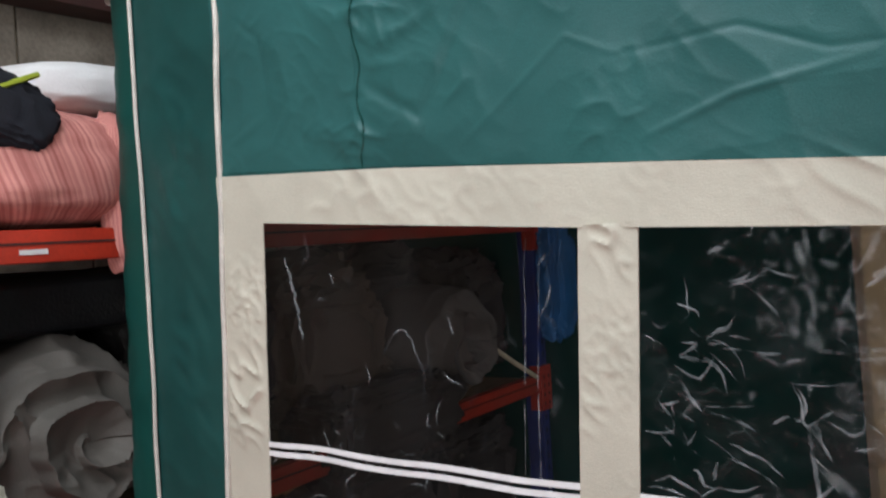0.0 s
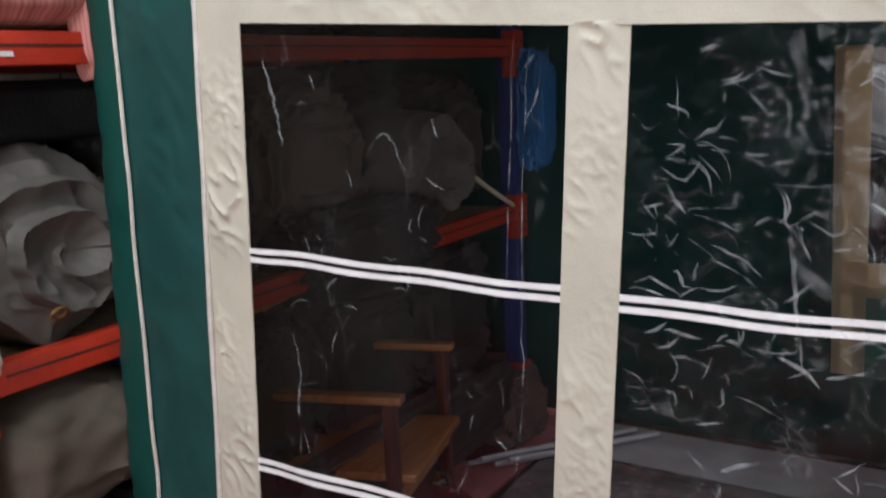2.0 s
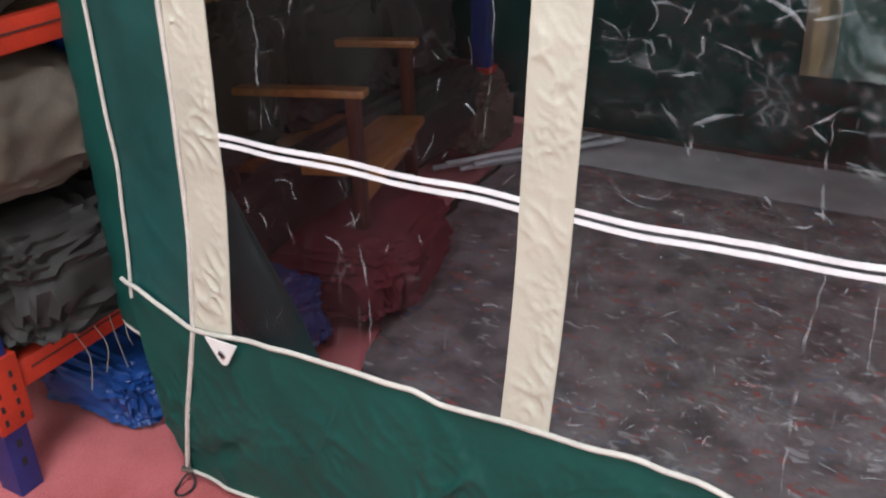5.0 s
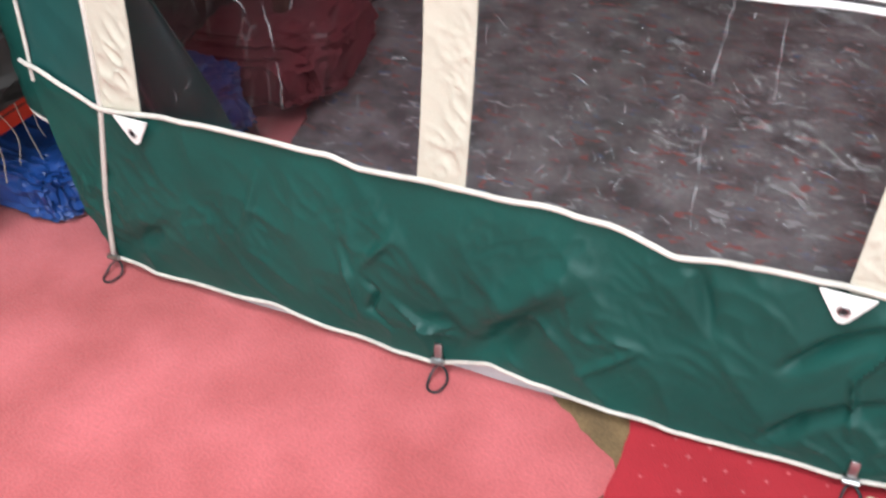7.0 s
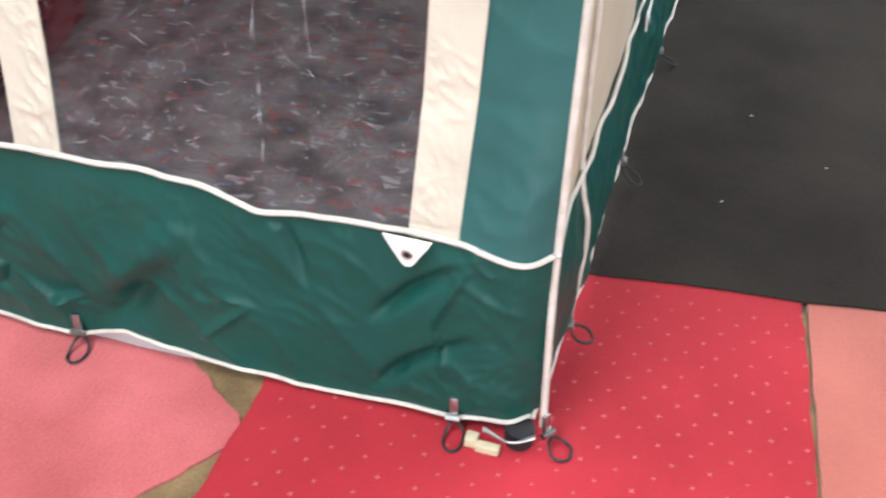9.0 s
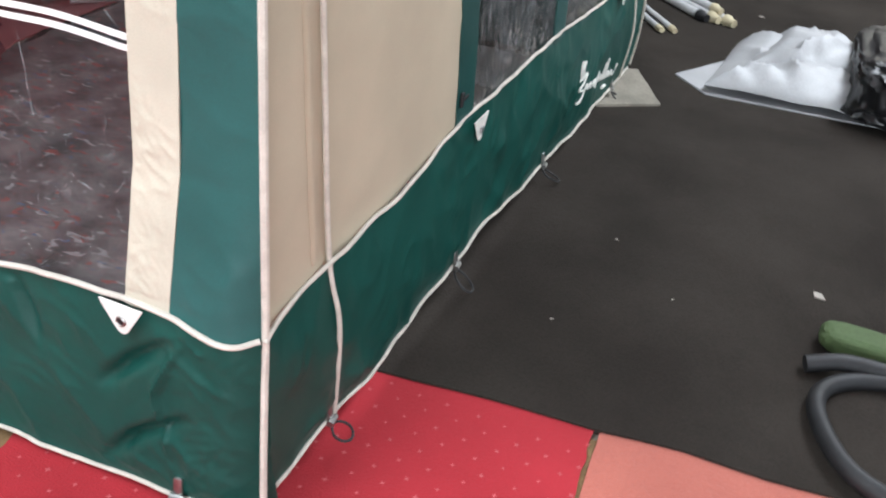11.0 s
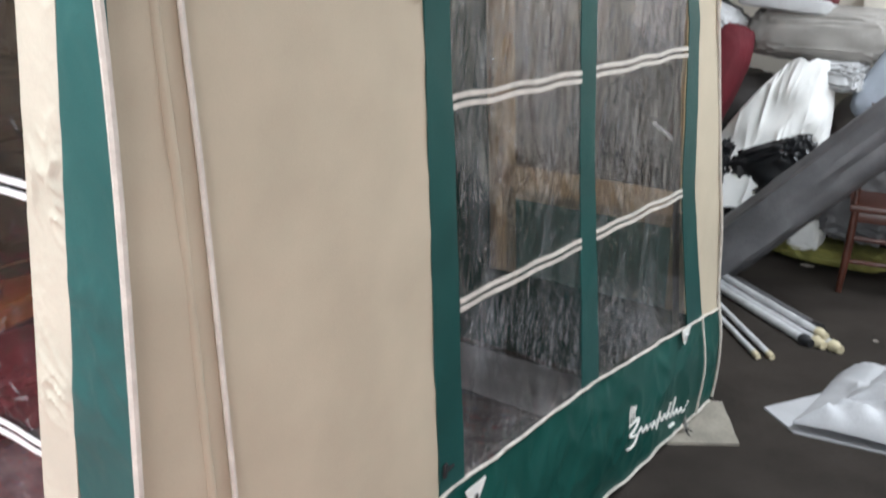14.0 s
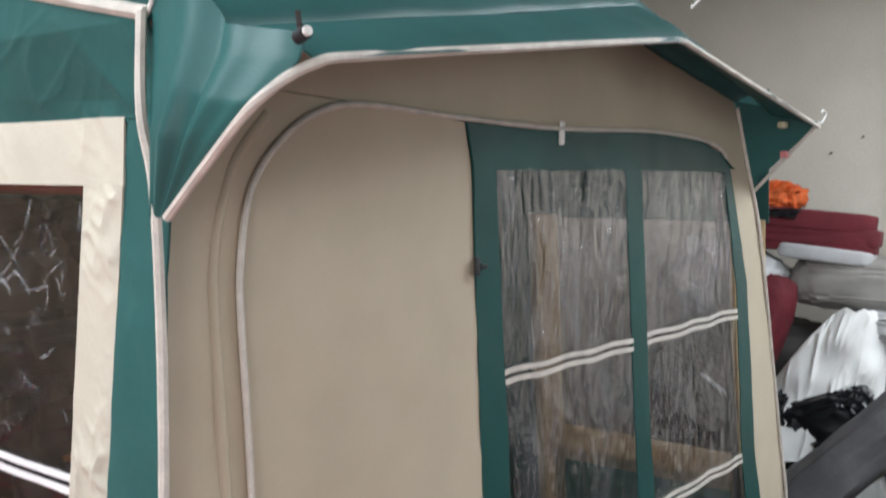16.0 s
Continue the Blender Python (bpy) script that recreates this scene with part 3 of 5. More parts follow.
def PA(x, z, off=0.0, wr=0.004, seed=0.0, fold=0.0, tight=1.0):
    y = 0.0
    if x < -1.55:
        y += 0.12 * (-1.55 - x) ** 1.2
    k = max(0.0, min(1.0, (x + 0.75) / 0.5))
    y += 0.030 * k * k * (3 - 2 * k) * max(0.0, min(1.0, (z - 0.44) / 0.2, (1.745 - z) / 0.1))
    if x > -0.05 and z < 0.64:
        y += 0.030 * ((x + 0.05) / 0.055) ** 2 * min(1.0, (0.64 - z) / 0.2)
    if z < 0.75:
        y -= 0.028 * (1 - k) * min(1.0, (0.75 - z) / 0.32) ** 1.5
    if z < 0.43:
        k = (0.43 - z) / 0.4
        y += -0.016 * k - 0.018 * math.sin(min(1, k) * math.pi) * (0.6 + 0.5 * noise.noise(Vector((x * 2.2, 1, 1))))
        fold *= 0.25 + 0.75 * math.sin(min(1, k) * math.pi)
    y += wr * hills(x, z, seed) - wr * 0.7 * crease(x, z, seed + 3)
    if fold:
        y -= fold * (ruck(x, z, seed, 17.0 * tight) + 0.5 * ruck(x, z, seed + 5, 34.0 * tight))
    return Vector((x, y - off, z))


def a_patch(xl, xr, zb, zt, nu, nv, off=0.0, wr=0.004, seed=0.0, thick=0.003, fold=0.0, tight=1.0):
    def fn(u, v, d):
        z = zb(u) + (zt(u) - zb(u)) * v
        e = min(1.0, 7 * u, 7 * (1 - u)) if tight > 1 else min(1.0, 30 * u, 30 * (1 - u))
        return PA(xl(z) + (xr(z) - xl(z)) * u, z, off + d, wr, seed, fold * e, tight)
    return sheet(fn, nu, nv, thick)


def const(c):
    return lambda s: c


def edge(a):
    return lambda z: a + shear(z)


SKTOP = lerp([(-1.80, 0.474), (-1.74, 0.468), (-1.68, 0.446), (-1.60, 0.421), (-1.43, 0.437), (-1.07, 0.443), (-1.01, 0.428), (-0.85, 0.436), (-0.66, 0.440), (-0.56, 0.428), (-0.46, 0.400), (-0.38, 0.409), (-0.20, 0.410), (-0.12, 0.404), (-0.07, 0.392), (-0.03, 0.386), (0.006, 0.396)])
SKLOW = lerp([(-1.68, 0.035), (-1.5, 0.03), (-1.25, 0.05), (-1.1, 0.03), (-0.87, 0.028), (-0.765, 0.066), (-0.6, 0.04), (-0.37, 0.022), (-0.12, 0.034), (0.0, 0.05)])
BANDLOW = lerp([(-1.52, 1.628), (-0.84, 1.583), (-0.46, 1.565), (-0.05, 1.563)])
BANDTOP = lerp([(-1.52, 1.709), (-1.15, 1.692), (-0.46, 1.645), (0.0, 1.643)])


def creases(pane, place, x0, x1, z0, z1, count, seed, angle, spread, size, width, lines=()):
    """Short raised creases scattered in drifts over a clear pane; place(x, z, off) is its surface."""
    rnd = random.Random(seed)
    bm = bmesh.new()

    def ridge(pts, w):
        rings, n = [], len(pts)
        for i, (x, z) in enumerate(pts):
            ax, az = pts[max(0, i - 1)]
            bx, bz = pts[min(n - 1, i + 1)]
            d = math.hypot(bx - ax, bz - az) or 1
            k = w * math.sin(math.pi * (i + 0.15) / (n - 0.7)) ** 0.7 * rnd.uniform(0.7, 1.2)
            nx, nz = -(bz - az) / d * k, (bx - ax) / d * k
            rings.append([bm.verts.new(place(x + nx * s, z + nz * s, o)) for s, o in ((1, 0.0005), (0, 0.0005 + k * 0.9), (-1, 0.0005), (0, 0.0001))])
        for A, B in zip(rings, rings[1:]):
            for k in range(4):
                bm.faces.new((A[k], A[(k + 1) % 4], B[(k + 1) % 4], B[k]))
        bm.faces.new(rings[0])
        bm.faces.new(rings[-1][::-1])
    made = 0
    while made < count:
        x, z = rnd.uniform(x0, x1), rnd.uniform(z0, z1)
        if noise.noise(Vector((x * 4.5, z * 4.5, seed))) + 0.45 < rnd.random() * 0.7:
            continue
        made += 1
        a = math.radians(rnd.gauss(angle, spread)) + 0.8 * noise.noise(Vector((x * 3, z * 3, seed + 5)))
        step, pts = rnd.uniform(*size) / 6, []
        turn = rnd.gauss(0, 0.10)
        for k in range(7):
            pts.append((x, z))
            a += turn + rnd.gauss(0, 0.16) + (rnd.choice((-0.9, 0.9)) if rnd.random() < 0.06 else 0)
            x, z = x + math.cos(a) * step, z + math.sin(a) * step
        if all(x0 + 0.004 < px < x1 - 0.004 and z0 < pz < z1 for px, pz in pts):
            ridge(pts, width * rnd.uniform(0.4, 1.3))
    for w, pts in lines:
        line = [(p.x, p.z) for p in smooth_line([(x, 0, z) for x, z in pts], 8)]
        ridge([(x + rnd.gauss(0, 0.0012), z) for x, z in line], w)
    # the ridges' pale colour paints the light that creases catch
    tagged(part("vinyl_crease", bm, CREASE_GLINT, pane, "raised vinyl creases with their glints painted white"), kind="stuff")


def wall_a():
    # skirt
    def fn(u, v, d):
        x = -1.80 + 1.808 * u
        x += 0.016 * max(0.0, (u - 0.94) / 0.06) * (1 - v)
        z = SKLOW(max(x, -1.67)) + (SKTOP(x) - SKLOW(max(x, -1.67))) * v
        if x < -1.59:
            x = -1.59 + (x + 1.59) * (0.42 + 0.58 * v)
        p = PA(x, z, d, 0.009, 2.0, 0.007)
        e = max(0.0, min(1.0, 8 * v, 8 * (1 - v)))
        p.y -= e * (2.4 * near(x, z, SKIRT_CREASES) + 0.007 * ruck(x * 0.8, z, 71, 21.0) + 0.004 * ruck(-x, z, 77, 37.0))
        return p
    part("skirt", sheet(fn, 360, 70), GREEN_SKIRT, AW, "dark green coated mud skirt with creases")
    part("corner_panel", a_patch(lambda z: -1.762 - 0.02 * max(0, 1.3 - z), edge(-1.59), const(0.43), lambda u: roof_a(-1.75 + 0.2 * u), 24, 170, 0.0, 0.004, 5, fold=0.006), GREEN_DEEP, AW, "green corner panel")
    # padded left end that turns away
    def turn(u, v, d):
        z = 0.32 + 1.82 * v
        w = 0.085 + 0.03 * (1 - v) + 0.003 * math.sin(v * 60) + 0.002 * math.sin(v * 143)
        x = -1.758 - 0.022 * (1 - v) - (w + 0.03) * math.sin(u * math.pi * 0.5)
        puff = 0.006 * ruck(u * 0.25, z, 31, 13.0)
        return Vector((x - d, 0.030 - 0.006 * math.sin(u * math.pi) + 0.055 * u * u - puff - d, z))
    # the darker skirt green paints the shade of the flap curving away
    part("side_flap", sheet(turn, 16, 150), GREEN_SKIRT, AW, "padded green end flap, coloured darker where it turns from the light")
    part("piping", tube(smooth_line([turn(1, 0.14, 0), turn(1, 0.07, 0), turn(0.97, 0.01, -0.003), turn(0.6, -0.005, -0.003), turn(0.15, -0.012, -0.003)], 5), 0.004, 6), PIPE, AW)
    part("upright_strip", a_patch(edge(-1.588), edge(-1.490), lambda u: 0.424 + 0.010 * u, lambda u: BANDLOW(-1.51 + 0.09 * u) + 0.003, 26, 280, 0.004, 0.0015, 7, fold=0.009, tight=1.8), CREAM, AW)
    part("upright_strip", a_patch(edge(-0.902), edge(-0.815), const(0.432), const(1.586), 26, 280, 0.004, 0.0015, 8, fold=0.009, tight=1.8), CREAM, AW)
    part("upright_strip", a_patch(edge(-0.217), edge(-0.137), const(0.404), const(1.565), 26, 280, 0.004, 0.0015, 9, fold=0.009, tight=1.8), CREAM, AW)
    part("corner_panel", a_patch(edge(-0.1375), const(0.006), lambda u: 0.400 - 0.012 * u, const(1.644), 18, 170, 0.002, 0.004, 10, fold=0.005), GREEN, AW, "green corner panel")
    part("window_band", a_patch(const(-1.534), const(-0.076), lambda u: BANDLOW(-1.534 + 1.458 * u), lambda u: BANDTOP(-1.534 + 1.458 * u), 300, 20, 0.006, 0.0025, 11, fold=0.006), CREAM, AW, "cream canvas band above the windows")
    def upper(u, v, d):
        x = -1.525 + 1.527 * u
        lo = BANDTOP(x) - 0.006
        z = lo + (roof_a(x) - lo) * v
        k = min(1.0, v * 5)
        p, q = PA(x, z, 0.003 + d, 0.0035, 11, 0.005), PA(x, z, 0.003 + d, 0.0045, 12, 0.0012)
        # the pleat: a raised tuck between the stitching and a soft fold that slants down to it
        slant = -0.955 - 0.155 * (2.0 - z) / 0.305
        tuck = max(0.0, min(1.0, (slant - x) / 0.02)) * max(0.0, min(1.0, (x + 1.21) / 0.01))
        gather = math.exp(-((x + 1.2) / 0.10) ** 2) * (ruck(x, z * 1.6, 51, 15.0) + 0.6 * ruck(x, z, 57, 28.0))
        p.y = p.y * (1 - k) + (q.y - 0.5 * near(x, z, UPPER_CREASES) - 0.004 * tuck - 0.012 * gather - 0.004 * ruck(x, z, 61, 11.0) - 0.003 * ruck(-x, z, 64, 19.0)) * k
        return p
    part("upper_panel", sheet(upper, 380, 110), GREEN, AW, "creased green upper wall panel with seams")
    # stitched pleat in the upper panel and the stitching above the band
    def stitches(line, gap, r):
        bm = bmesh.new()
        for k in range(0, len(line) - 1, gap):
            tube([line[k], line[k] * 0.35 + line[k + 1] * 0.65], r, 4, bm)
        return tagged(part("seam", bm, GREEN_SKIRT, AW), kind="stuff")
    stitches([upper((-1.204 + 0.006 * math.sin(k * 0.3) + 0.008 * k / 60 + 1.525) / 1.527, 1 - k / 60, 0.001) for k in range(61)], 1, 0.0017)
    stitches([upper(k / 190, 0.03, 0.0008) for k in range(191)], 1, 0.0009)
    for k, (x0, x1) in enumerate(((-1.490, -0.902), (-0.815, -0.217))):
        pane = part("window_pane", a_patch(edge(x0), edge(x1), (lambda a, b: lambda u: SKTOP(a + (b - a) * u))(x0, x1), (lambda a, b: lambda u: BANDLOW(a + 0.055 + (b - a) * u))(x0, x1), 60, 110, -0.002, 0.0035, 15 + k, 0.0015), (VINYL_A, VINYL_C)[k], AW, "creased clear vinyl window")
        pane.visible_shadow = False
        surface = (lambda k: lambda x, z, o: PA(x + shear(z), z, 0.002 + o, 0.0035, 15 + k))(k)
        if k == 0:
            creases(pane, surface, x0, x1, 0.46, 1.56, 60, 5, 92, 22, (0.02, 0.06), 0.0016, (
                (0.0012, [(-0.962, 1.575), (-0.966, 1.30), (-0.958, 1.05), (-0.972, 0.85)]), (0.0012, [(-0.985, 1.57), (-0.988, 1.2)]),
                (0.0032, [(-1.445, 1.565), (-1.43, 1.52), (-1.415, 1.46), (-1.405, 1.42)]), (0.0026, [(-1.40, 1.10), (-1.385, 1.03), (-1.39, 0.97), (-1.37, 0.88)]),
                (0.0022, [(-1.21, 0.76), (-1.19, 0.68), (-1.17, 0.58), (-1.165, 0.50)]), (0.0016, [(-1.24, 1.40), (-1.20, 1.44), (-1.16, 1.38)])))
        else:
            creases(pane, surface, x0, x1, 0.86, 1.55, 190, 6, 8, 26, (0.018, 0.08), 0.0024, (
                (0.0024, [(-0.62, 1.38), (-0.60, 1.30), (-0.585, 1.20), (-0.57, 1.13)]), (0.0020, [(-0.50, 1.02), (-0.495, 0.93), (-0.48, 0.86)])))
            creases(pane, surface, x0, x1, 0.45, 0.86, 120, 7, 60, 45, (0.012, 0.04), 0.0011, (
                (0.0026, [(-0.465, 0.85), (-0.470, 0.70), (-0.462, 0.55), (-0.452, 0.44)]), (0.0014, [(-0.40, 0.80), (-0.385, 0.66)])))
        for za, zb in ((1.232 - 0.022 * k, 1.213 - 0.022 * k), (0.838 - 0.012 * k, 0.829 - 0.012 * k)):
            for dz in (0.008, -0.008):
                def strip(u, v, d, za=za, zb=zb, dz=dz, x0=x0, x1=x1):
                    z = za + (zb - za) * u + dz + 0.0045 * (v * 2 - 1) + 0.0016 * math.sin(u * 15 + za * 9 + k)
                    return PA(x0 + (x1 - x0) * u + shear(z), z, 0.003 + d, 0.0035, 15 + k)
                part("window_tape", sheet(strip, 40, 1, 0.0015), TAPE, AW)
    # piping
    def pipe(pts, r=0.0055, label=""):
        part("piping", tube(smooth_line(pts, 5), r, 7), PIPE, AW, label)
    pipe([PA(-1.59 + shear(z), z, 0.006, 0.004, 5) for z in np.linspace(0.42, 2.07, 18)])
    pipe([PA(-1.672, 0.04, 0.012), PA(-1.635, 0.2, 0.010), PA(-1.602, 0.34, 0.008), PA(-1.588, 0.42, 0.006)])
    pipe([PA(-1.757 - 0.022 * max(0, (1.3 - z)), z, 0.007, 0.004, 5) for z in np.linspace(0.44, 2.12, 18)], 0.0042)
    pipe([PA(x, SKTOP(x) + 0.004, 0.007, 0.008, 2) for x in np.linspace(-1.80, 0.006, 70)], 0.0050)
    pipe([PA(x, SKLOW(x), 0.004, 0.008, 2) for x in np.linspace(-1.672, 0.0, 60)], 0.0042)


wall_a()


def PB(y, z, off=0.0, wr=0.003, seed=0.0):
    x = 0.027 * y - 0.012 * z
    if z < 0.45:
        k = (0.45 - z) / 0.4
        x += 0.022 * math.sin(min(1, k) * math.pi) * (0.7 + 0.5 * noise.noise(Vector((y * 2.1, 3, 1))))
    return Vector((x + wr * hills(y, z, seed + 20) + wr * 0.6 * crease(y, z, seed + 23) + off, y, z))


def b_patch(yl, yr, zb, zt, nu, nv, off=0.0, wr=0.003, seed=0.0, thick=0.003):
    def fn(u, v, d):
        z = zb(u) + (zt(u) - zb(u)) * v
        return PB(yl(z) + (yr(z) - yl(z)) * u, z, off + d, wr, seed)
    return sheet(fn, nu, nv, thick)


END = lerp([(0.04, 2.46), (0.406, 2.40), (0.69, 2.34), (1.139, 2.17), (1.542, 2.009), (1.861, 1.804), (2.0, 1.74)])
G_LEFT = lerp([(0.44, 0.742), (0.475, 0.739), (1.15, 0.67), (1.623, 0.629), (1.70, 0.604)])
W_LEFT = lerp([(0.44, 0.831), (0.474, 0.827), (1.142, 0.752), (1.623, 0.694)])
M_LEFT = lerp([(0.44, 1.372), (0.479, 1.366), (1.088, 1.259), (1.652, 1.177)])
M_RIGHT = lerp([(0.44, 1.468), (0.469, 1.463), (1.08, 1.333), (1.652, 1.249)])
W_RIGHT = lerp([(0.44, 2.10), (0.459, 2.096), (0.909, 1.932), (1.384, 1.85), (1.678, 1.738)])
G_RIGHT = lerp([(0.42, 2.238), (0.431, 2.236), (0.894, 2.04), (1.384, 1.932), (1.688, 1.777), (1.75, 1.76)])
B_TOP = lerp([(0.0, 1.742), (0.976, 1.955), (1.80, 1.865)])
ARCH = lerp([(0.0, 1.694), (0.603, 1.697), (0.905, 1.709), (1.295, 1.74), (1.583, 1.745), (1.70, 1.73), (1.777, 1.690), (1.95, 1.66)])
WTOP = lerp([(0.6, 1.621), (0.694, 1.623), (1.2, 1.652), (1.738, 1.678), (1.8, 1.68)])
BSK = lerp([(0.0, 0.388), (0.055, 0.406), (0.178, 0.42), (0.222, 0.424), (0.456, 0.430), (0.733, 0.462), (0.83, 0.464), (1.367, 0.472), (2.10, 0.430), (2.42, 0.402)])
BLOW = lerp([(0.0, 0.05), (0.10, 0.065), (0.22, 0.075), (0.40, 0.06), (0.58, 0.08), (0.80, 0.088), (0.99, 0.11), (1.2, 0.085), (1.5, 0.065), (2.17, 0.05), (2.45, 0.04)])


def wall_b():
    def low_front(u, v, d):
        z = BLOW(2.45 * u) + (BSK(2.40 * u) - BLOW(2.45 * u)) * v
        y = 0.022 + (END(z) - 0.022) * u
        e = max(0.0, min(1.0, 6 * v, 6 * (1 - v), 30 * u, 30 * (1 - u)))
        return PB(y, z, d + e * (0.014 * ruck(y, z * 0.8, 33, 9.0) + 0.010 * ruck(-y, z, 37, 17.0) - 0.012 * math.exp(-((y - 0.93 - 0.5 * z) / 0.05) ** 2)), 0.010, 2)
    part("skirt", sheet(low_front, 260, 44), GREEN_SKIRT, AW, "dark green coated mud skirt with creases")
    part("front_panel", b_patch(const(0.036), G_LEFT, lambda u: BSK(0.74 * u) - 0.002, const(1.694), 40, 60, 0.0, 0.004, 3), CREAM_B, AW, "beige canvas door panel")
    part("front_panel", b_patch(const(0.0), lambda z: END(z) - 0.005, lambda u: ARCH(1.86 * u), lambda u: B_TOP(1.80 * u), 60, 12, 0.0, 0.003, 3), CREAM_B, AW, "beige canvas gable panel")
    part("front_panel", b_patch(G_RIGHT, END, lambda u: 0.425 - 0.02 * u, lambda u: 1.69 + 0.0 * u, 8, 60, 0.0, 0.003, 4), CREAM_B, AW, "beige canvas end strip")
    # the shade under the visor is put into the frame's deeper green
    part("door_frame", b_patch(G_LEFT, G_RIGHT, lambda u: WTOP(0.606 + 1.17 * u) , lambda u: ARCH(0.606 + 1.168 * u) - 0.004, 50, 6, 0.003, 0.003, 5), GREEN_DEEP, AW, "green canvas band over the front windows")
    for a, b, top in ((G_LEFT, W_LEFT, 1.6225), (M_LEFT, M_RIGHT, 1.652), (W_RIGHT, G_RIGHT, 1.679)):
        part("door_frame", b_patch(a, b, const(0.450 if a is not W_RIGHT else 0.425), const(top), 6, 60, 0.003, 0.0025, 5), GREEN_DEEP, AW)
    for k, (a, b) in enumerate(((W_LEFT, M_LEFT), (M_RIGHT, W_RIGHT))):
        y0, y1 = (0.694, 1.177) if k == 0 else (1.249, 1.738)
        lo, hi = (0.83, 1.37) if k == 0 else (1.46, 2.10)
        pane = part("window_pane", b_patch(a, b, (lambda p, q: lambda u: BSK(p + (q - p) * u))(lo, hi), (lambda p, q: lambda u: WTOP(p + (q - p) * u) + 0.002)(y0, y1), 60, 110, -0.002, 0.005, 6 + k, 0.0015), VINYL_B, AW, "milky creased clear vinyl window")
        pane.visible_shadow = False
        surface = (lambda k: lambda y, z, o: PB(y, z, 0.002 + o, 0.005, 6 + k))(k)
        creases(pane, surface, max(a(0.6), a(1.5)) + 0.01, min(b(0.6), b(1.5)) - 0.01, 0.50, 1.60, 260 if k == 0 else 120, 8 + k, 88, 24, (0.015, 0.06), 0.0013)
        for za, zb in (((1.262, 1.277), (1.281, 1.303)), ((0.868, 0.878), (0.886, 0.892))):
            z0, z1 = (za, zb)[k]
            for dz in (0.009, -0.009):
                def strip(u, v, d, z0=z0, z1=z1, dz=dz, a=a, b=b, k=k):
                    z = z0 + (z1 - z0) * u + dz + 0.005 * (v * 2 - 1) + 0.002 * math.sin(u * 17 + z0 * 5)
                    return PB(a(z) + (b(z) - a(z)) * u, z, 0.003 + d, 0.005, 6 + k)
                part("window_tape", sheet(strip, 30, 1, 0.0015), PIPE, AW, "faded cream window tape")
    def pipe(pts, r=0.0055, label="", n=5):
        part("piping", tube(smooth_line(pts, n), r, 7), PIPE, AW, label)
    pipe([(0.028, -0.012, 0.05), (0.016, 0.012, 0.25), (0.010, 0.028, 0.40), (0.009, 0.029, 0.6), (0.009, 0.026, 1.2), (0.012, 0.006, 1.53), (0.004, -0.010, 1.64), (0.0, -0.010, 1.75)], 0.0062)
    # arched zip line of the front door panel
    arch = [(0.24, 0.08), (0.225, 0.30), (0.222, 0.44), (0.195, 0.80), (0.165, 1.20), (0.145, 1.40), (0.142, 1.48), (0.160, 1.57), (0.214, 1.637), (0.284, 1.678), (0.373, 1.694), (0.603, 1.699), (0.905, 1.711), (1.295, 1.742), (1.583, 1.747), (1.70, 1.733), (1.74, 1.715)]
    pipe([PB(y, z, 0.008, 0.010, 2) if z < 0.43 else PB(y, z, 0.006, 0.003, 3) for y, z in arch], 0.0046)
    part("zip_cover", tube(smooth_line([PB(y - 0.036 + 0.012 * max(0, z - 1.45) / 0.2, z + 0.028 * max(0, z - 1.45) / 0.2, -0.004, 0.004, 3) for y, z in arch[2:9]], 5), 0.0085, 10), CREAM_B, AW, "beige zip cover fold")
    pipe([PB(y, BSK(y) + 0.003, 0.005, 0.010, 2) for y in np.linspace(0.02, 2.40, 60)], 0.0042)
    pipe([PB(y, BLOW(y), 0.003, 0.010, 2) for y in np.linspace(0.0, 2.44, 60)], 0.0042)
    pipe([PB(2.215, 0.425, 0.010, 0.010, 2), PB(2.24, 0.25, 0.014, 0.010, 2), PB(2.27, 0.06, 0.010, 0.010, 2)], 0.004)
    pipe([PB(END(z), z, 0.004) for z in np.linspace(0.05, 1.85, 14)], 0.005)
    part("rain_flap", b_patch(const(0.0), const(2.4), lambda u: 0.016, lambda u: BLOW(2.4 * u) - 0.004, 60, 2, -0.035, 0.004, 9), OFFWHITE, AW, "pale grey draught flap behind the skirt")
    def low(u, v, d):
        x = -1.62 + 1.62 * u
        return PA(x, 0.014 + (SKLOW(x) + 0.006) * v, d - 0.012, 0.004, 2)
    part("rain_flap", sheet(low, 60, 2), OFFWHITE, AW, "pale grey draught flap behind the skirt")


wall_b()


def quad(a, b, c, d, n=8, wr=0.004, thick=0.003, seed=1.0):
    a, b, c, d = (Vector(p) for p in (a, b, c, d))
    nor = (b - a).cross(d - a).normalized()

    def fn(u, v, o):
        p = (a * (1 - u) + b * u) * (1 - v) + (d * (1 - u) + c * u) * v
        return p + nor * (o + wr * noise.noise(p * 5 + Vector((seed, 0, 0))) * math.sin(math.pi * u) * math.sin(math.pi * v))
    return sheet(fn, n, n, thick)


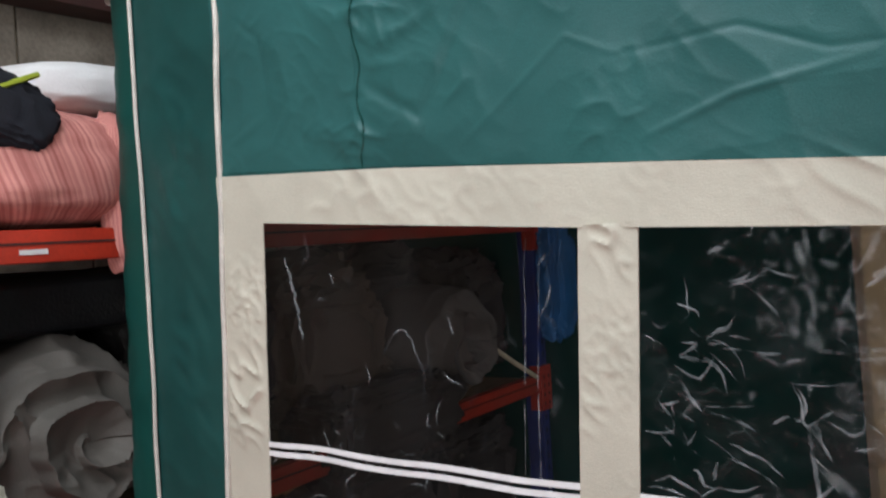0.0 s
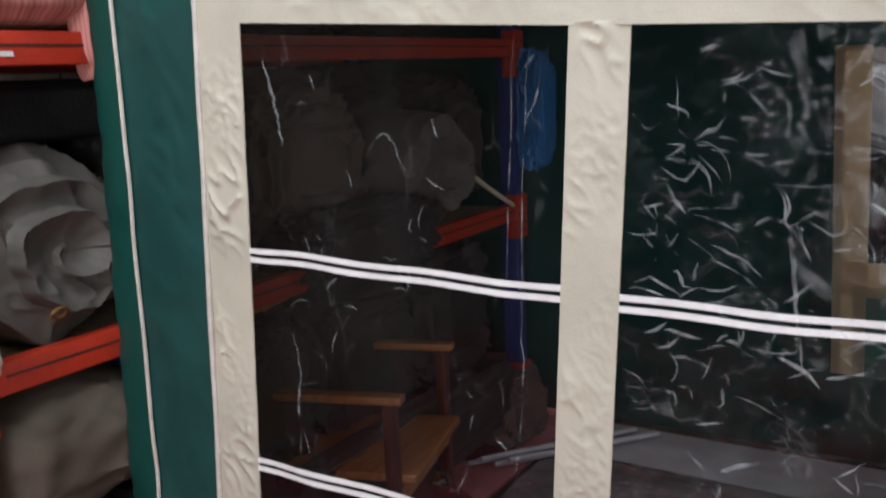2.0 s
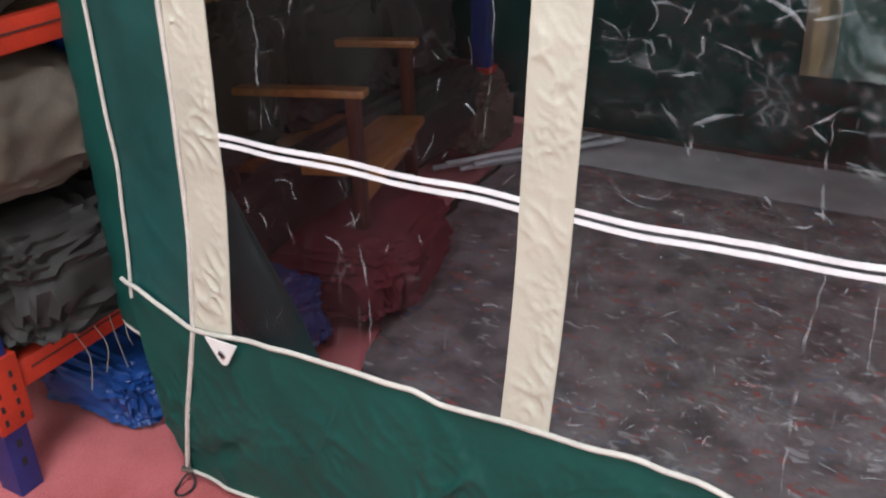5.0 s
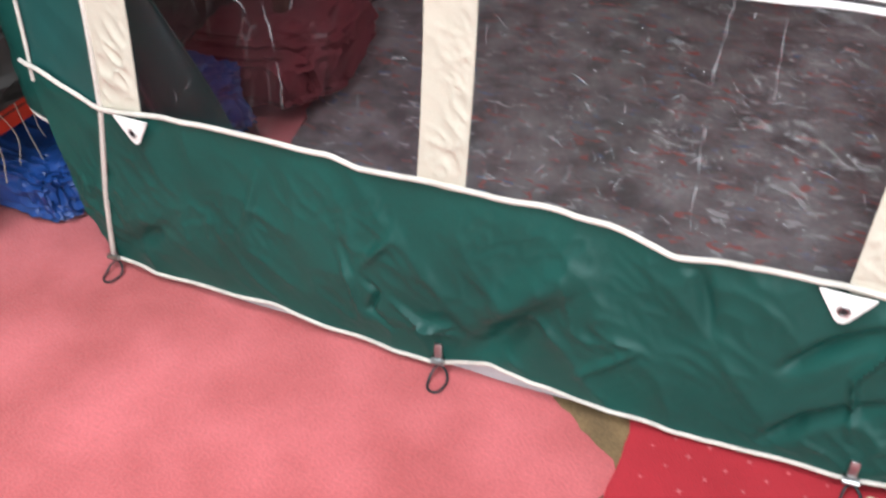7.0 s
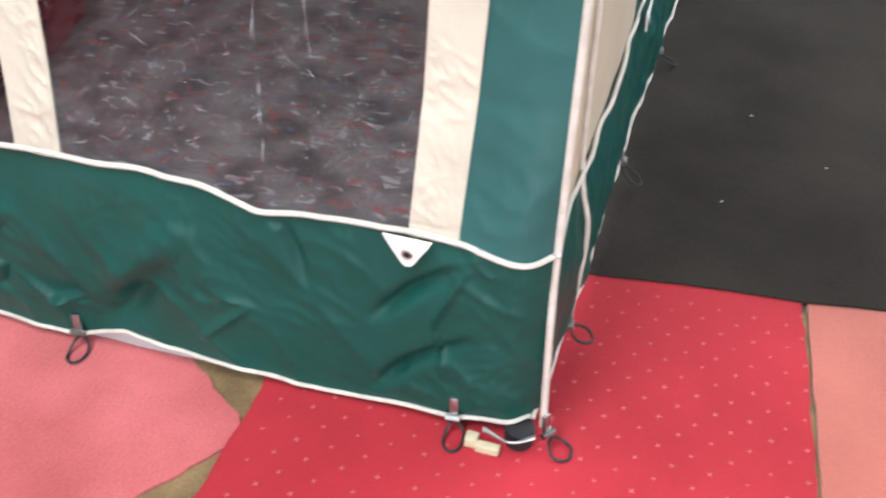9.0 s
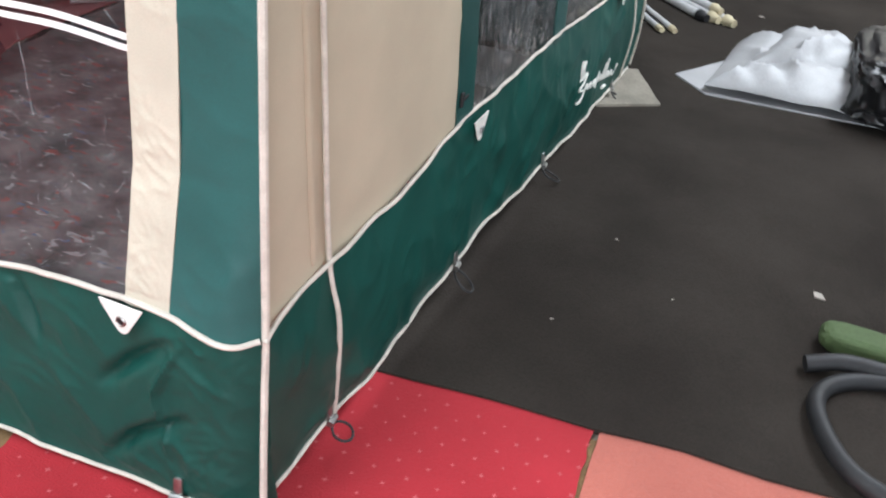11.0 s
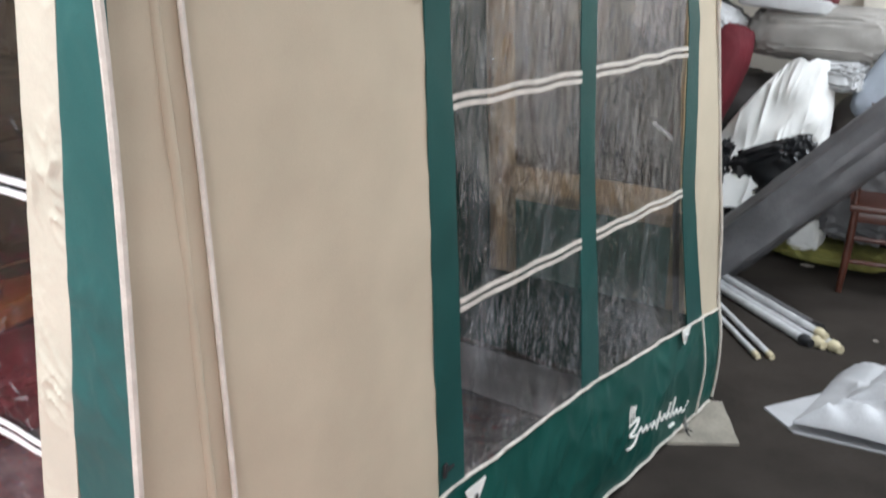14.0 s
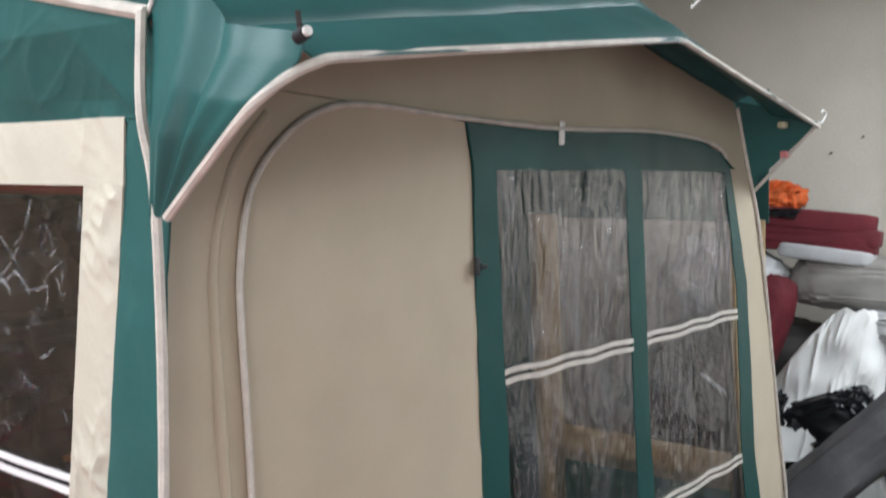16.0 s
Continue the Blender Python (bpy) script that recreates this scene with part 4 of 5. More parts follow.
def roof_and_far_side():
    top, knee, ridge, tip, far = (0.0, 0.0, 1.745), (0.22, 0.006, 1.713), (0.22, 0.972, 1.930), (0.22, 1.895, 1.815), (0.03, 1.805, 1.868)
    back = -1.9
    part("roof", quad(top, (back, 0.0, roof_a(back)), (back, 0.98, roof_a(back) + 0.22), (0.0, 0.976, 1.968), 16, 0.01), GREEN, AW)
    part("roof", quad((0.0, 0.976, 1.968), (back, 0.98, roof_a(back) + 0.22), (back, 1.80, roof_a(back) + 0.12), far, 16, 0.01), GREEN, AW)
    def visor(a, b, c, d):
        a, b, c, d = (Vector(p) for p in (a, b, c, d))
        def fn(u, v, o):
            p = (a * (1 - u) + b * u) * (1 - v) + (d * (1 - u) + c * u) * v
            p.z += 0.040 * math.sin(math.pi * u) ** 0.8 + o + 0.004 * noise.noise(p * 9)
            return p
        part("visor", sheet(fn, 16, 40), GREEN, AW, "green rain visor over the front wall")
    bend = [(0.119, p[1], p[2] + 0.012) for p in (knee, ridge, tip)]
    visor(top, bend[0], bend[1], (0.0, 0.976, 1.968))
    visor((0.0, 0.976, 1.968), bend[1], bend[2], far)
    lip = smooth_line([(0.03, 0.006, 1.529), (0.11, -0.004, 1.590), (0.185, -0.010, 1.645), (0.22, 0.03, 1.684), (0.22, 0.12, 1.706), (0.22, 0.50, 1.780), (0.22, 0.85, 1.847), (0.22, 0.956, 1.864), (0.22, 1.06, 1.858), (0.22, 1.895, 1.803)], 6)
    def valance(u, v, d):
        y = 0.03 + 1.86 * u
        hi = float(np.interp(y, (0.006, 0.972, 1.895), (1.713, 1.930, 1.815)))
        lo = float(np.interp(y, (0.03, 0.12, 0.956, 1.895), (1.684, 1.706, 1.864, 1.803)))
        slack = 0.004 * math.sin(y * 9) + 0.003 * noise.noise(Vector((y * 14, v * 2, 3)))
        return Vector((0.223 + d + slack + 0.008 * math.sin(math.pi * v) - 0.105 * v ** 1.2, y, lo + (hi - lo + 0.012) * v))
    part("valance", sheet(valance, 90, 14), GREEN, AW, "green valance along the visor")
    # side gussets
    def gusset(u, v, d):
        a = Vector((0.006, 0.0, 1.529 + 0.216 * v))
        b = Vector((float(np.interp(v, (0, 0.3, 0.62, 0.85, 1), (0.03, 0.11, 0.185, 0.217, 0.218))), float(np.interp(v, (0, 0.6, 1), (0.006, -0.006, 0.02))), float(np.interp(v, (0, 0.3, 0.62, 0.85, 1), (1.529, 1.590, 1.645, 1.684, 1.712)))))
        p = a * (1 - u) + b * u
        p.z += 0.040 * math.sin(math.pi * max(0.0, min(1.0, p.x / 0.119))) ** 0.8 * v ** 3
        pleat = abs(math.sin(u * 5.2 + 0.5 * v)) ** 0.6 * 0.016 + 0.005 * math.sin(u * 21 + v)
        p.y += -(0.010 + pleat) * math.sin(u * math.pi) ** 0.7 * min(1.0, v * 2.5) * (1 - 0.55 * v) - d
        return p
    part("gusset", sheet(gusset, 60, 40), GREEN, AW, "green side gusset with soft folds")
    part("gusset", quad((0.03, 1.955, 1.627), (0.05, 1.93, 1.66), tip, far, 8, 0.004), GREEN, AW)
    part("piping", tube(lip, 0.0055, 7), PIPE, AW)
    part("piping", tube(smooth_line([tip, (0.12, 1.925, 1.715), (0.03, 1.957, 1.627)], 5), 0.005, 7), PIPE, AW)
    part("piping", tube(smooth_line([(x, -0.002, roof_a(x) + 0.004) for x in np.linspace(0, back, 12)], 3), 0.009, 7), PIPE, AW)
    # far side wall with its window, seen through the vinyl
    def PD(x, z, off=0.0):
        return Vector((x, 2.40 - 0.20 * max(0, z - 0.4) / 1.4 + 0.006 * hills(x, z, 40) - off, z))
    def d_patch(x0, x1, z0, z1, nu, nv, off=0.0):
        return sheet(lambda u, v, d: PD(x0 + (x1 - x0) * u, z0 + (z1 - z0) * v, off + d), nu, nv)
    part("far_wall", d_patch(-2.9, -0.82, 0.03, 2.2, 50, 40), GREEN_SKIRT, AW, "dark green far side wall")
    part("far_wall", d_patch(-0.82, 0.0, 0.03, 0.36, 20, 10), GREEN_SKIRT, AW)
    part("far_wall", d_patch(-0.82, 0.0, 1.55, 1.95, 20, 10), GREEN, AW)
    for x0, x1 in ((-0.85, -0.735), (-0.12, -0.01)):
        part("window_frame", d_patch(x0, x1, 0.36, 1.56, 3, 20, 0.004), CREAM_THIN, AW)
    part("window_frame", d_patch(-0.84, -0.01, 0.67, 0.80, 20, 2, 0.005), CREAM_THIN, AW)
    part("lower_panel", d_patch(-0.775, -0.06, 0.36, 0.712, 20, 10, 0.002), TEAL_THIN, AW, "teal-grey lower wall panel")
    pane = part("window_pane", d_patch(-0.78, -0.10, 0.775, 1.55, 30, 40, -0.002), VINYL_D, AW)
    pane.visible_shadow = False
    # frame poles inside
    for p, q in (((-0.06, 0.09, 0.03), (-0.06, 0.07, 1.73)), ((-0.03, 2.36, 0.03), (-0.03, 1.80, 1.84)), ((-0.03, 0.976, 1.94), (-1.88, 0.976, 2.33)), ((-0.06, 0.06, 1.73), (-1.88, 0.06, 2.10))):
        part("frame_pole", tube([p, q], 0.011, 10), STEEL, AW, "dull steel frame pole")


roof_and_far_side()

# ---- awning fittings ----


def eyelet_tab(at, turn, size=1.0):
    """White triangular reinforcement with a brass eyelet, flat on the cloth."""
    bm = bmesh.new()
    shape = [(-0.040, 0.030), (0.040, 0.030), (0.036, 0.022), (0.010, -0.020), (0.004, -0.025), (-0.004, -0.025), (-0.010, -0.020), (-0.036, 0.022)]
    front = [bm.verts.new((x * size, -0.0035, z * size)) for x, z in shape]
    back = [bm.verts.new((x * size, 0.0, z * size)) for x, z in shape]
    bm.faces.new(front)
    bm.faces.new(back[::-1])
    for i in range(len(shape)):
        j = (i + 1) % len(shape)
        bm.faces.new((front[i], back[i], back[j], front[j]))
    m = Matrix.Translation(at) @ turn
    bmesh.ops.transform(bm, matrix=m, verts=bm.verts)
    tab = part("eyelet_tab", bm, TAB, AW, "white vinyl eyelet tab", smooth=False)
    ring = tube([m @ Vector((0.0075 * math.cos(a), -0.0052, 0.0075 * math.sin(a))) for a in np.linspace(0, math.tau, 14, endpoint=False)], 0.0022, 6, closed=True)
    part("eyelet_ring", ring, STEEL, tab)
    # a flat black disc paints the dark of the open eyelet
    hole = bmesh.new()
    bmesh.ops.create_circle(hole, cap_ends=True, radius=0.006, segments=12)
    bmesh.ops.transform(hole, matrix=m @ pose(0, -0.0062, 0, 90, 0, 0), verts=hole.verts)
    part("eyelet_hole", hole, RUBBER, tab)


SIDE, FRONT = Matrix.Identity(4), pose(0, 0, 0, 0, 0, 90)
eyelet_tab(PA(-1.498, 0.402, 0.013, 0.008, 2), SIDE)
eyelet_tab(PA(-0.215, 0.379, 0.013, 0.008, 2), SIDE)
eyelet_tab(PB(0.850, 0.420, 0.012, 0.010, 2), FRONT)
eyelet_tab(PB(2.055, 0.412, 0.012, 0.010, 2), FRONT)


def peg_loop(at, out, spin=0.0, drop=0.0):
    """Grey clip on the hem with a black rubber ring lying on the carpet."""
    at, out = Vector(at), Vector(out).normalized()
    side = out.cross(Vector((0, 0, 1)))
    m = Matrix.Translation(at) @ Matrix((side, out, (0, 0, 1))).transposed().to_4x4()
    clip = part("hem_clip", box(-0.008, -0.004, -0.004, 0.008, 0.005, 0.036, 0.003, m=m @ pose(0, 0, 0, 8, 0, spin * 0.3)), STEEL, AW, "grey metal hem clip")
    part("clip_toggle", tube([m @ Vector((-0.013, 0.006, -0.004)), m @ Vector((0.013, 0.006, -0.004))], 0.007, 8), STEEL, clip)
    pts = []
    for a in np.linspace(0, math.tau, 18, endpoint=False):
        r = 0.024 * (1 + 0.15 * math.sin(2 * a + spin))
        p = m @ (pose(0, 0, 0, 0, 0, spin) @ Vector((r * 0.8 * math.cos(a), 0.030 + r * math.sin(a), 0)))
        low = max(0.011, at.z - 0.012 - (0.65 - drop) * (p - at).length)
        pts.append(Vector((p.x, p.y, low)))
    part("rubber_ring", tube(pts, 0.0028, 6, closed=True), RUBBER, clip, "black rubber pegging ring")


for x in (-1.668, -0.868, -0.128):
    peg_loop(PA(x, 0.046, 0.008, 0.008, 2), (0.1, -1, 0), 12)
for y, sp in ((0.225, -12), (0.80, -20), (1.44, 10), (2.18, 0)):
    peg_loop(PB(y, BLOW(y) + 0.004, 0.006, 0.010, 2), (1, 0.1, 0), sp, 0.5 if y < 0.5 else 0.0)
peg_loop((0.035, -0.015, 0.045), (0.7, -0.5, 0), 20)


def corner_foot():
    ft = thing("pole_foot", "steel pole foot with an ivory strap buckle at the awning corner", "pole foot", (-0.03, -0.02, 0.007))
    part("foot_plate", tube([(-0.01, -0.02, 0.008), (-0.01, -0.02, 0.042)], 0.026, 16), RUBBER, ft)
    for k in range(3):
        part("wire", tube(smooth_line([(-0.07, -0.045, 0.040 + 0.004 * k), (-0.02, -0.052 - 0.004 * k, 0.034 + 0.005 * k), (0.02, -0.035, 0.040 + 0.004 * k)], 5), 0.0022, 6), STEEL, ft)
    buckle = part("buckle", box(-0.098, -0.065, 0.008, -0.076, -0.042, 0.030, 0.004, m=pose(0, 0, 0)), IVORY, ft, "ivory plastic strap buckle")
    part("strap", box(-0.078, -0.07, 0.008, -0.035, -0.054, 0.026, 0.004), IVORY, buckle)


corner_foot()


def roof_fittings():
    def hook(p, d):
        p, d = Vector(p), Vector(d).normalized()
        up = Vector((0, 0, 1))
        pts = smooth_line([p, p + d * 0.012 + up * 0.012, p + d * 0.020 + up * 0.026, p + d * 0.010 + up * 0.034, p + d * 0.0 + up * 0.030], 4)
        part("guy_hook", tube(pts, 0.0028, 6), TAB, AW, "white guy line hook")
    hook((0.0, 0.0, 1.752), (1, -0.4, 0))
    hook((0.225, 0.972, 1.926), (1, 0.2, 0))
    hook((0.222, 1.90, 1.812), (0.4, 1, 0))
    part("pole_end", tube([(0.215, 0.012, 1.706), (0.230, 0.008, 1.710)], 0.007, 10), RUBBER, AW)
    part("pole_end", tube([(0.230, 0.008, 1.710), (0.234, 0.007, 1.711)], 0.005, 10), TAB, AW)
    part("guy_hook", tube([(0.222, 0.008, 1.712), (0.222, 0.004, 1.730)], 0.003, 6), DARK_BAG, AW)
    part("toggle", box(0.14, 1.80, 1.795, 0.16, 1.83, 1.81, 0.004), IVORY, AW)
    part("gusset_clip", box(0.12, 1.905, 1.725, 0.14, 1.93, 1.743, 0.003), PINK_CLIP, AW, "pink plastic clip")
    part("hanging_tab", box(0.0, -0.008, -0.022, 0.006, 0.008, 0.022, 0.003, m=Matrix.Translation(PB(0.906, 1.703, 0.002))), TAB, AW)
    for y, z in ((0.640, 1.459), (0.752, 0.523)):
        slider = part("zip_slider", box(0.0, -0.006, -0.016, 0.006, 0.006, 0.016, 0.002, m=Matrix.Translation(PB(y - 0.002, z, 0.004))), RUBBER, AW)
        part("zip_pull", box(0.003, 0.004, -0.004, 0.007, 0.026, 0.004, 0.0015, m=Matrix.Translation(PB(y, z, 0.004))), RUBBER, slider)


roof_fittings()


def skirt_mark():
    """White script-like mark on the skirt, as plain strokes."""
    def stroke(pts, r=0.0035):
        part("skirt_mark", tube(smooth_line([PB(y, z, 0.004, 0.010, 2) for y, z in pts], 4), r, 5), TAB, AW)
    for k in range(3):
        y = 1.668 + 0.014 * k
        stroke([(y, 0.262), (y - 0.006, 0.29), (y + 0.004, 0.315 - 0.004 * k)], 0.0028)
    stroke([(1.660, 0.255), (1.72, 0.262), (1.70, 0.235), (1.665, 0.222), (1.72, 0.205), (1.70, 0.178), (1.655, 0.185)], 0.0038)
    base = [(1.72, 0.20)]
    for k in range(11):
        y = 1.745 + 0.037 * k
        base += [(y, 0.205 - 0.008 * k + 0.016), (y + 0.018, 0.196 - 0.008 * k)]
    base += [(2.165, 0.148)]
    stroke(base, 0.0028)
    for y in (1.90, 1.985, 2.03):
        stroke([(y, 0.15), (y + 0.014, 0.205)], 0.0034)
    stroke([(2.03, 0.103), (2.07, 0.099)], 0.005)


skirt_mark()

# ---- racking ----


def racking():
    rk = thing("shelving_rack", "blue and orange-red steel shelving rack loaded with awning bags", "shelving rack", (-2.4, 0.9, 0))
    for y in (-0.235, 2.06):
        for x in (-2.0, -2.78):
            up = part("upright", box(x - 0.035, y - 0.03, 0.007, x + 0.035, y + 0.03, 2.05, 0.004), RACK_BLUE, rk, "blue painted slotted upright")
            if x > -2.5:
                # black boxes on the face paint the dark inside the slots
                bm = bmesh.new()
                for k in range(38):
                    box(x + 0.0345, y - 0.006, 0.08 + 0.05 * k, x + 0.0362, y + 0.006, 0.10 + 0.05 * k, bm=bm)
                tagged(part("slots", bm, RUBBER, up, smooth=False), kind="stuff")
    for z in (0.255, 0.945, 1.575):
        for x in (-1.985, -2.79):
            b = part("beam", box(x - 0.02, -0.20, z, x + 0.02, 2.03, z + 0.066, 0.006), RACK_RED, rk)
            if x > -2.5:
                # a dark strip on the face paints the shade in the groove
                part("groove", box(x + 0.0195, -0.16, z + 0.036, x + 0.0215, 2.0, z + 0.041), OXIDE, b, smooth=False)
        part("shelf_board", box(-2.77, -0.21, z + 0.02, -2.007, 2.03, z + 0.05, 0.003), CHIPBOARD, rk)
        for y in (-0.235, 2.06):
            pl = part("end_plate", box(-2.012, y - 0.035, z - 0.075, -1.956, y + 0.045, z + 0.10, 0.004), RACK_RED, rk)
            # black boxes paint the darkness of the plate's slots
            bm = bmesh.new()
            for k in range(4):
                for dy in (-0.018, 0.02):
                    box(-1.9565, y + dy - 0.004, z - 0.055 + 0.035 * k, -1.9545, y + dy + 0.004, z - 0.04 + 0.035 * k, bm=bm)
            tagged(part("plate_slots", bm, RUBBER, pl, smooth=False), kind="stuff")
    part("label", box(-1.9655, -0.119, 1.592, -1.963, -0.058, 1.602), LABEL, rk, "blank white paper label", smooth=False)


racking()


def rolled_bundle(at, radius, length, seed, turns=3.0):
    """A canvas roll seen end on: overlapping wound layers, crushed out of round and creased."""
    def fn(u, v, d):
        a = u * math.tau
        f = min(1.0, v / 0.62)
        wob = 1 + 0.16 * noise.noise(Vector((math.cos(a) * 0.9, math.sin(a) * 0.9, seed))) + 0.07 * noise.noise(Vector((math.cos(a) * 2.6, math.sin(a) * 2.6, seed + f)))
        r = radius * f * wob
        y, z = r * 1.06 * math.cos(a), r * 0.96 * math.sin(a)
        wind = (f * turns - u + 0.35 * noise.noise(Vector((y * 9, z * 9, seed + 2)))) % 1.0
        lap = wind ** 2 if wind < 0.9 else (1 - wind) * 8.1
        crumple = 0.024 * ruck(y * 1.2, z * 1.2, seed + 1, 9.0) + 0.014 * ruck(z, y, seed + 6, 19.0)
        x = length / 2 + 0.055 * lap * min(1, f * 3) - 0.07 * f ** 4 + crumple
        if v > 0.62:
            back = (v - 0.62) / 0.38
            x -= length * back
            k = 1 + 0.05 * math.sin(back * math.pi) + 0.35 * ruck(a * 0.11, x * 0.7, seed + 3, 11.0) * min(1, back * 8)
            y, z = y * k, z * k
        return Vector((x + d, y, z))
    bm = sheet(fn, 150, 120, 0.004)
    bmesh.ops.remove_doubles(bm, verts=bm.verts, dist=0.0002)
    bmesh.ops.transform(bm, matrix=Matrix.Translation(at), verts=bm.verts)
    return bm


def bag(name, at, size, mat, label, cat="bag", seed=1, rz=0, rx=0, ry=0, group="", **kw):
    return solo(name, lump(size, pose(*at, rx, ry, rz), seed, **kw), mat, label, cat, group)


def on_rack():
    # top shelf
    d = bag("duvet", (-2.27, 0.00, 1.755), (0.68, 0.52, 0.31), STRIPES, "salmon duvet with fine darker stripes bundled on the top shelf", "duvet", 3, power=0.62, folds=0.02, uv=True)
    corner = lump((0.09, 0.08, 0.38), pose(-1.975, 0.135, 1.69, 5, 0, 30), 4, folds=0.06, uv=True, detail=4)
    c = mesh_ob("duvet_corner", corner, STRIPES)
    c.parent = d
    bag("pillow", (-2.38, 0.34, 1.965), (0.56, 0.66, 0.16), PILLOW, "plump white pillow on top of the duvet", "pillow", 5, power=0.6, folds=0.015)
    j = bag("jacket", (-2.03, -0.205, 1.885), (0.22, 0.38, 0.17), NAVY, "dark navy jacket with a lime stripe thrown on the bedding", "jacket", 6, folds=0.03, creases=0.06, rx=-20)
    pts = [(-1.925, -0.22 + 0.028 * k, 1.885 + 0.011 * k) for k in range(6)]
    stripe = mesh_ob("lime_stripe", tube(smooth_line(pts, 4), 0.006, 6), LIME)
    stripe.parent = j
    # middle shelf
    solo("canvas_roll", rolled_bundle((-2.20, 0.02, 1.195), 0.20, 0.42, 7, 2.6), GREY_BAG, "loosely rolled grey canvas lying on the middle shelf", "canvas roll")
    ring = tube([(-1.952 + 0.008 * math.sin(a), -0.036 + 0.018 * math.cos(a), 1.082 + 0.012 * math.sin(a)) for a in np.linspace(0, math.tau, 16, endpoint=False)], 0.0038, 6, closed=True)
    solo("brass_ring", ring, BRASS, "dull brass ring in a fold of the canvas roll", "ring")
    bag("folded_canvas", (-2.42, 0.0, 1.23), (0.40, 0.47, 0.46), GREY_BAG, "folded grey canvas stuffed behind the roll", "canvas", 63, folds=0.05, creases=0.1)
    solo("canvas_roll", rolled_bundle((-2.20, 1.55, 1.20), 0.21, 0.42, 9, 2.4), GREY_BAG, "loosely rolled grey canvas lying on the middle shelf", "canvas roll")
    bag("storage_case", (-2.42, 0.05, 1.47), (0.62, 0.60, 0.16), BLACK_PLASTIC, "flat black storage case under the top shelf", "case", 33, power=0.25, folds=0.004)
    bag("pale_bag", (-1.93, -0.26, 1.08), (0.12, 0.10, 0.22), CREAM, "crumpled cream cloth hanging off the shelf end", "cloth", 34, folds=0.05)
    solo("strap", tube(smooth_line([(-1.99, 1.69, 1.175), (-1.975, 1.84, 1.09), (-1.96, 1.99, 1.01)], 5), 0.009, 8), IVORY, "ivory webbing strap hanging from the canvas roll", "strap")
    # bottom shelf
    bag("storage_bag", (-2.24, 0.02, 0.74), (0.60, 0.44, 0.36), TAUPE_BAG, "full taupe canvas bag on the bottom shelf", "bag", 8, folds=0.045, creases=0.03, power=0.7, freq=2.2)
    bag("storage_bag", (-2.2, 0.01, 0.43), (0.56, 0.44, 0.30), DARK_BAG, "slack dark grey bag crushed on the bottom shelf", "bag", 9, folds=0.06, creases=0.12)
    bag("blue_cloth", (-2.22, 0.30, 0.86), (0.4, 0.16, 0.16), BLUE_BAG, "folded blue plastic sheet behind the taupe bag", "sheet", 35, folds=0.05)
    # added filler bags, mostly near-black to stand for the shade deep in the shelves
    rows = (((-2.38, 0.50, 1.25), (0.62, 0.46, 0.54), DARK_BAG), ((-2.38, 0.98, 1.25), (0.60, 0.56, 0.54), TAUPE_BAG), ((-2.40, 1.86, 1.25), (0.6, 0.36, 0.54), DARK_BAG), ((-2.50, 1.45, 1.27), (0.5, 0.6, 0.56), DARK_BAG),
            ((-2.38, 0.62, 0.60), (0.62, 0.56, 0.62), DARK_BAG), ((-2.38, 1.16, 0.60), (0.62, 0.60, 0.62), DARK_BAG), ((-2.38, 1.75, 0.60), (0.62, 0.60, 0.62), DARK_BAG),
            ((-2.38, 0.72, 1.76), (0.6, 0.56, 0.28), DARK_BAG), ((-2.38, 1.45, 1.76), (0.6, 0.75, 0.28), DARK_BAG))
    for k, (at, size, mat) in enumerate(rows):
        bag("storage_bag", at, size, mat, "bulging canvas bag added to fill the dark rack", "bag", 20 + k, folds=0.06, creases=0.12, group="bags on the rack")
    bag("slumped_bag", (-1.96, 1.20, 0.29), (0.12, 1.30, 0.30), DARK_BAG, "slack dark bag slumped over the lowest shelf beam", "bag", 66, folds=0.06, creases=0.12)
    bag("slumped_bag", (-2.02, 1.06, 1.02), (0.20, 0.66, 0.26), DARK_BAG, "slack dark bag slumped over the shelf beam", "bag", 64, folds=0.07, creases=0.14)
    bag("hanging_sheet", (-1.93, 2.14, 1.34), (0.10, 0.20, 0.50), SKY_BLUE, "bright blue plastic sheet hanging by the rack end", "sheet", 36, folds=0.08, creases=0.15)
    # on the floor in front of the rack
    bag("plastic_bag", (-2.05, 0.12, 0.075), (0.34, 0.22, 0.17), BLUE_BAG, "crumpled blue plastic bag on the carpet", "bag", 31, folds=0.09, creases=0.12)
    bag("plastic_bag", (-1.88, 0.44, 0.11), (0.36, 0.24, 0.24), BLUE_BAG, "crumpled dark blue plastic bag beside the chair", "bag", 37, folds=0.09, creases=0.12)
    def drape(u, v, d):
        z = 0.10 + 0.48 * v
        x = -1.78 + (0.075 + 0.20 * (1 - v)) * u
        return Vector((x, 0.20 + 0.06 * u + 0.025 * math.sin(u * 7 + v * 3) - 0.01 * ruck(x, z, 83, 15.0) - d, z))
    solo("green_cloth", sheet(drape, 24, 30), GREEN, "dark green cloth hanging slack behind the side wall", "cloth")
    bag("khaki_bag", (-2.1, 2.0, 0.17), (0.4, 0.36, 0.34), TAUPE_BAG, "slack khaki bag on the floor by the rack", "bag", 39, folds=0.07, creases=0.1)
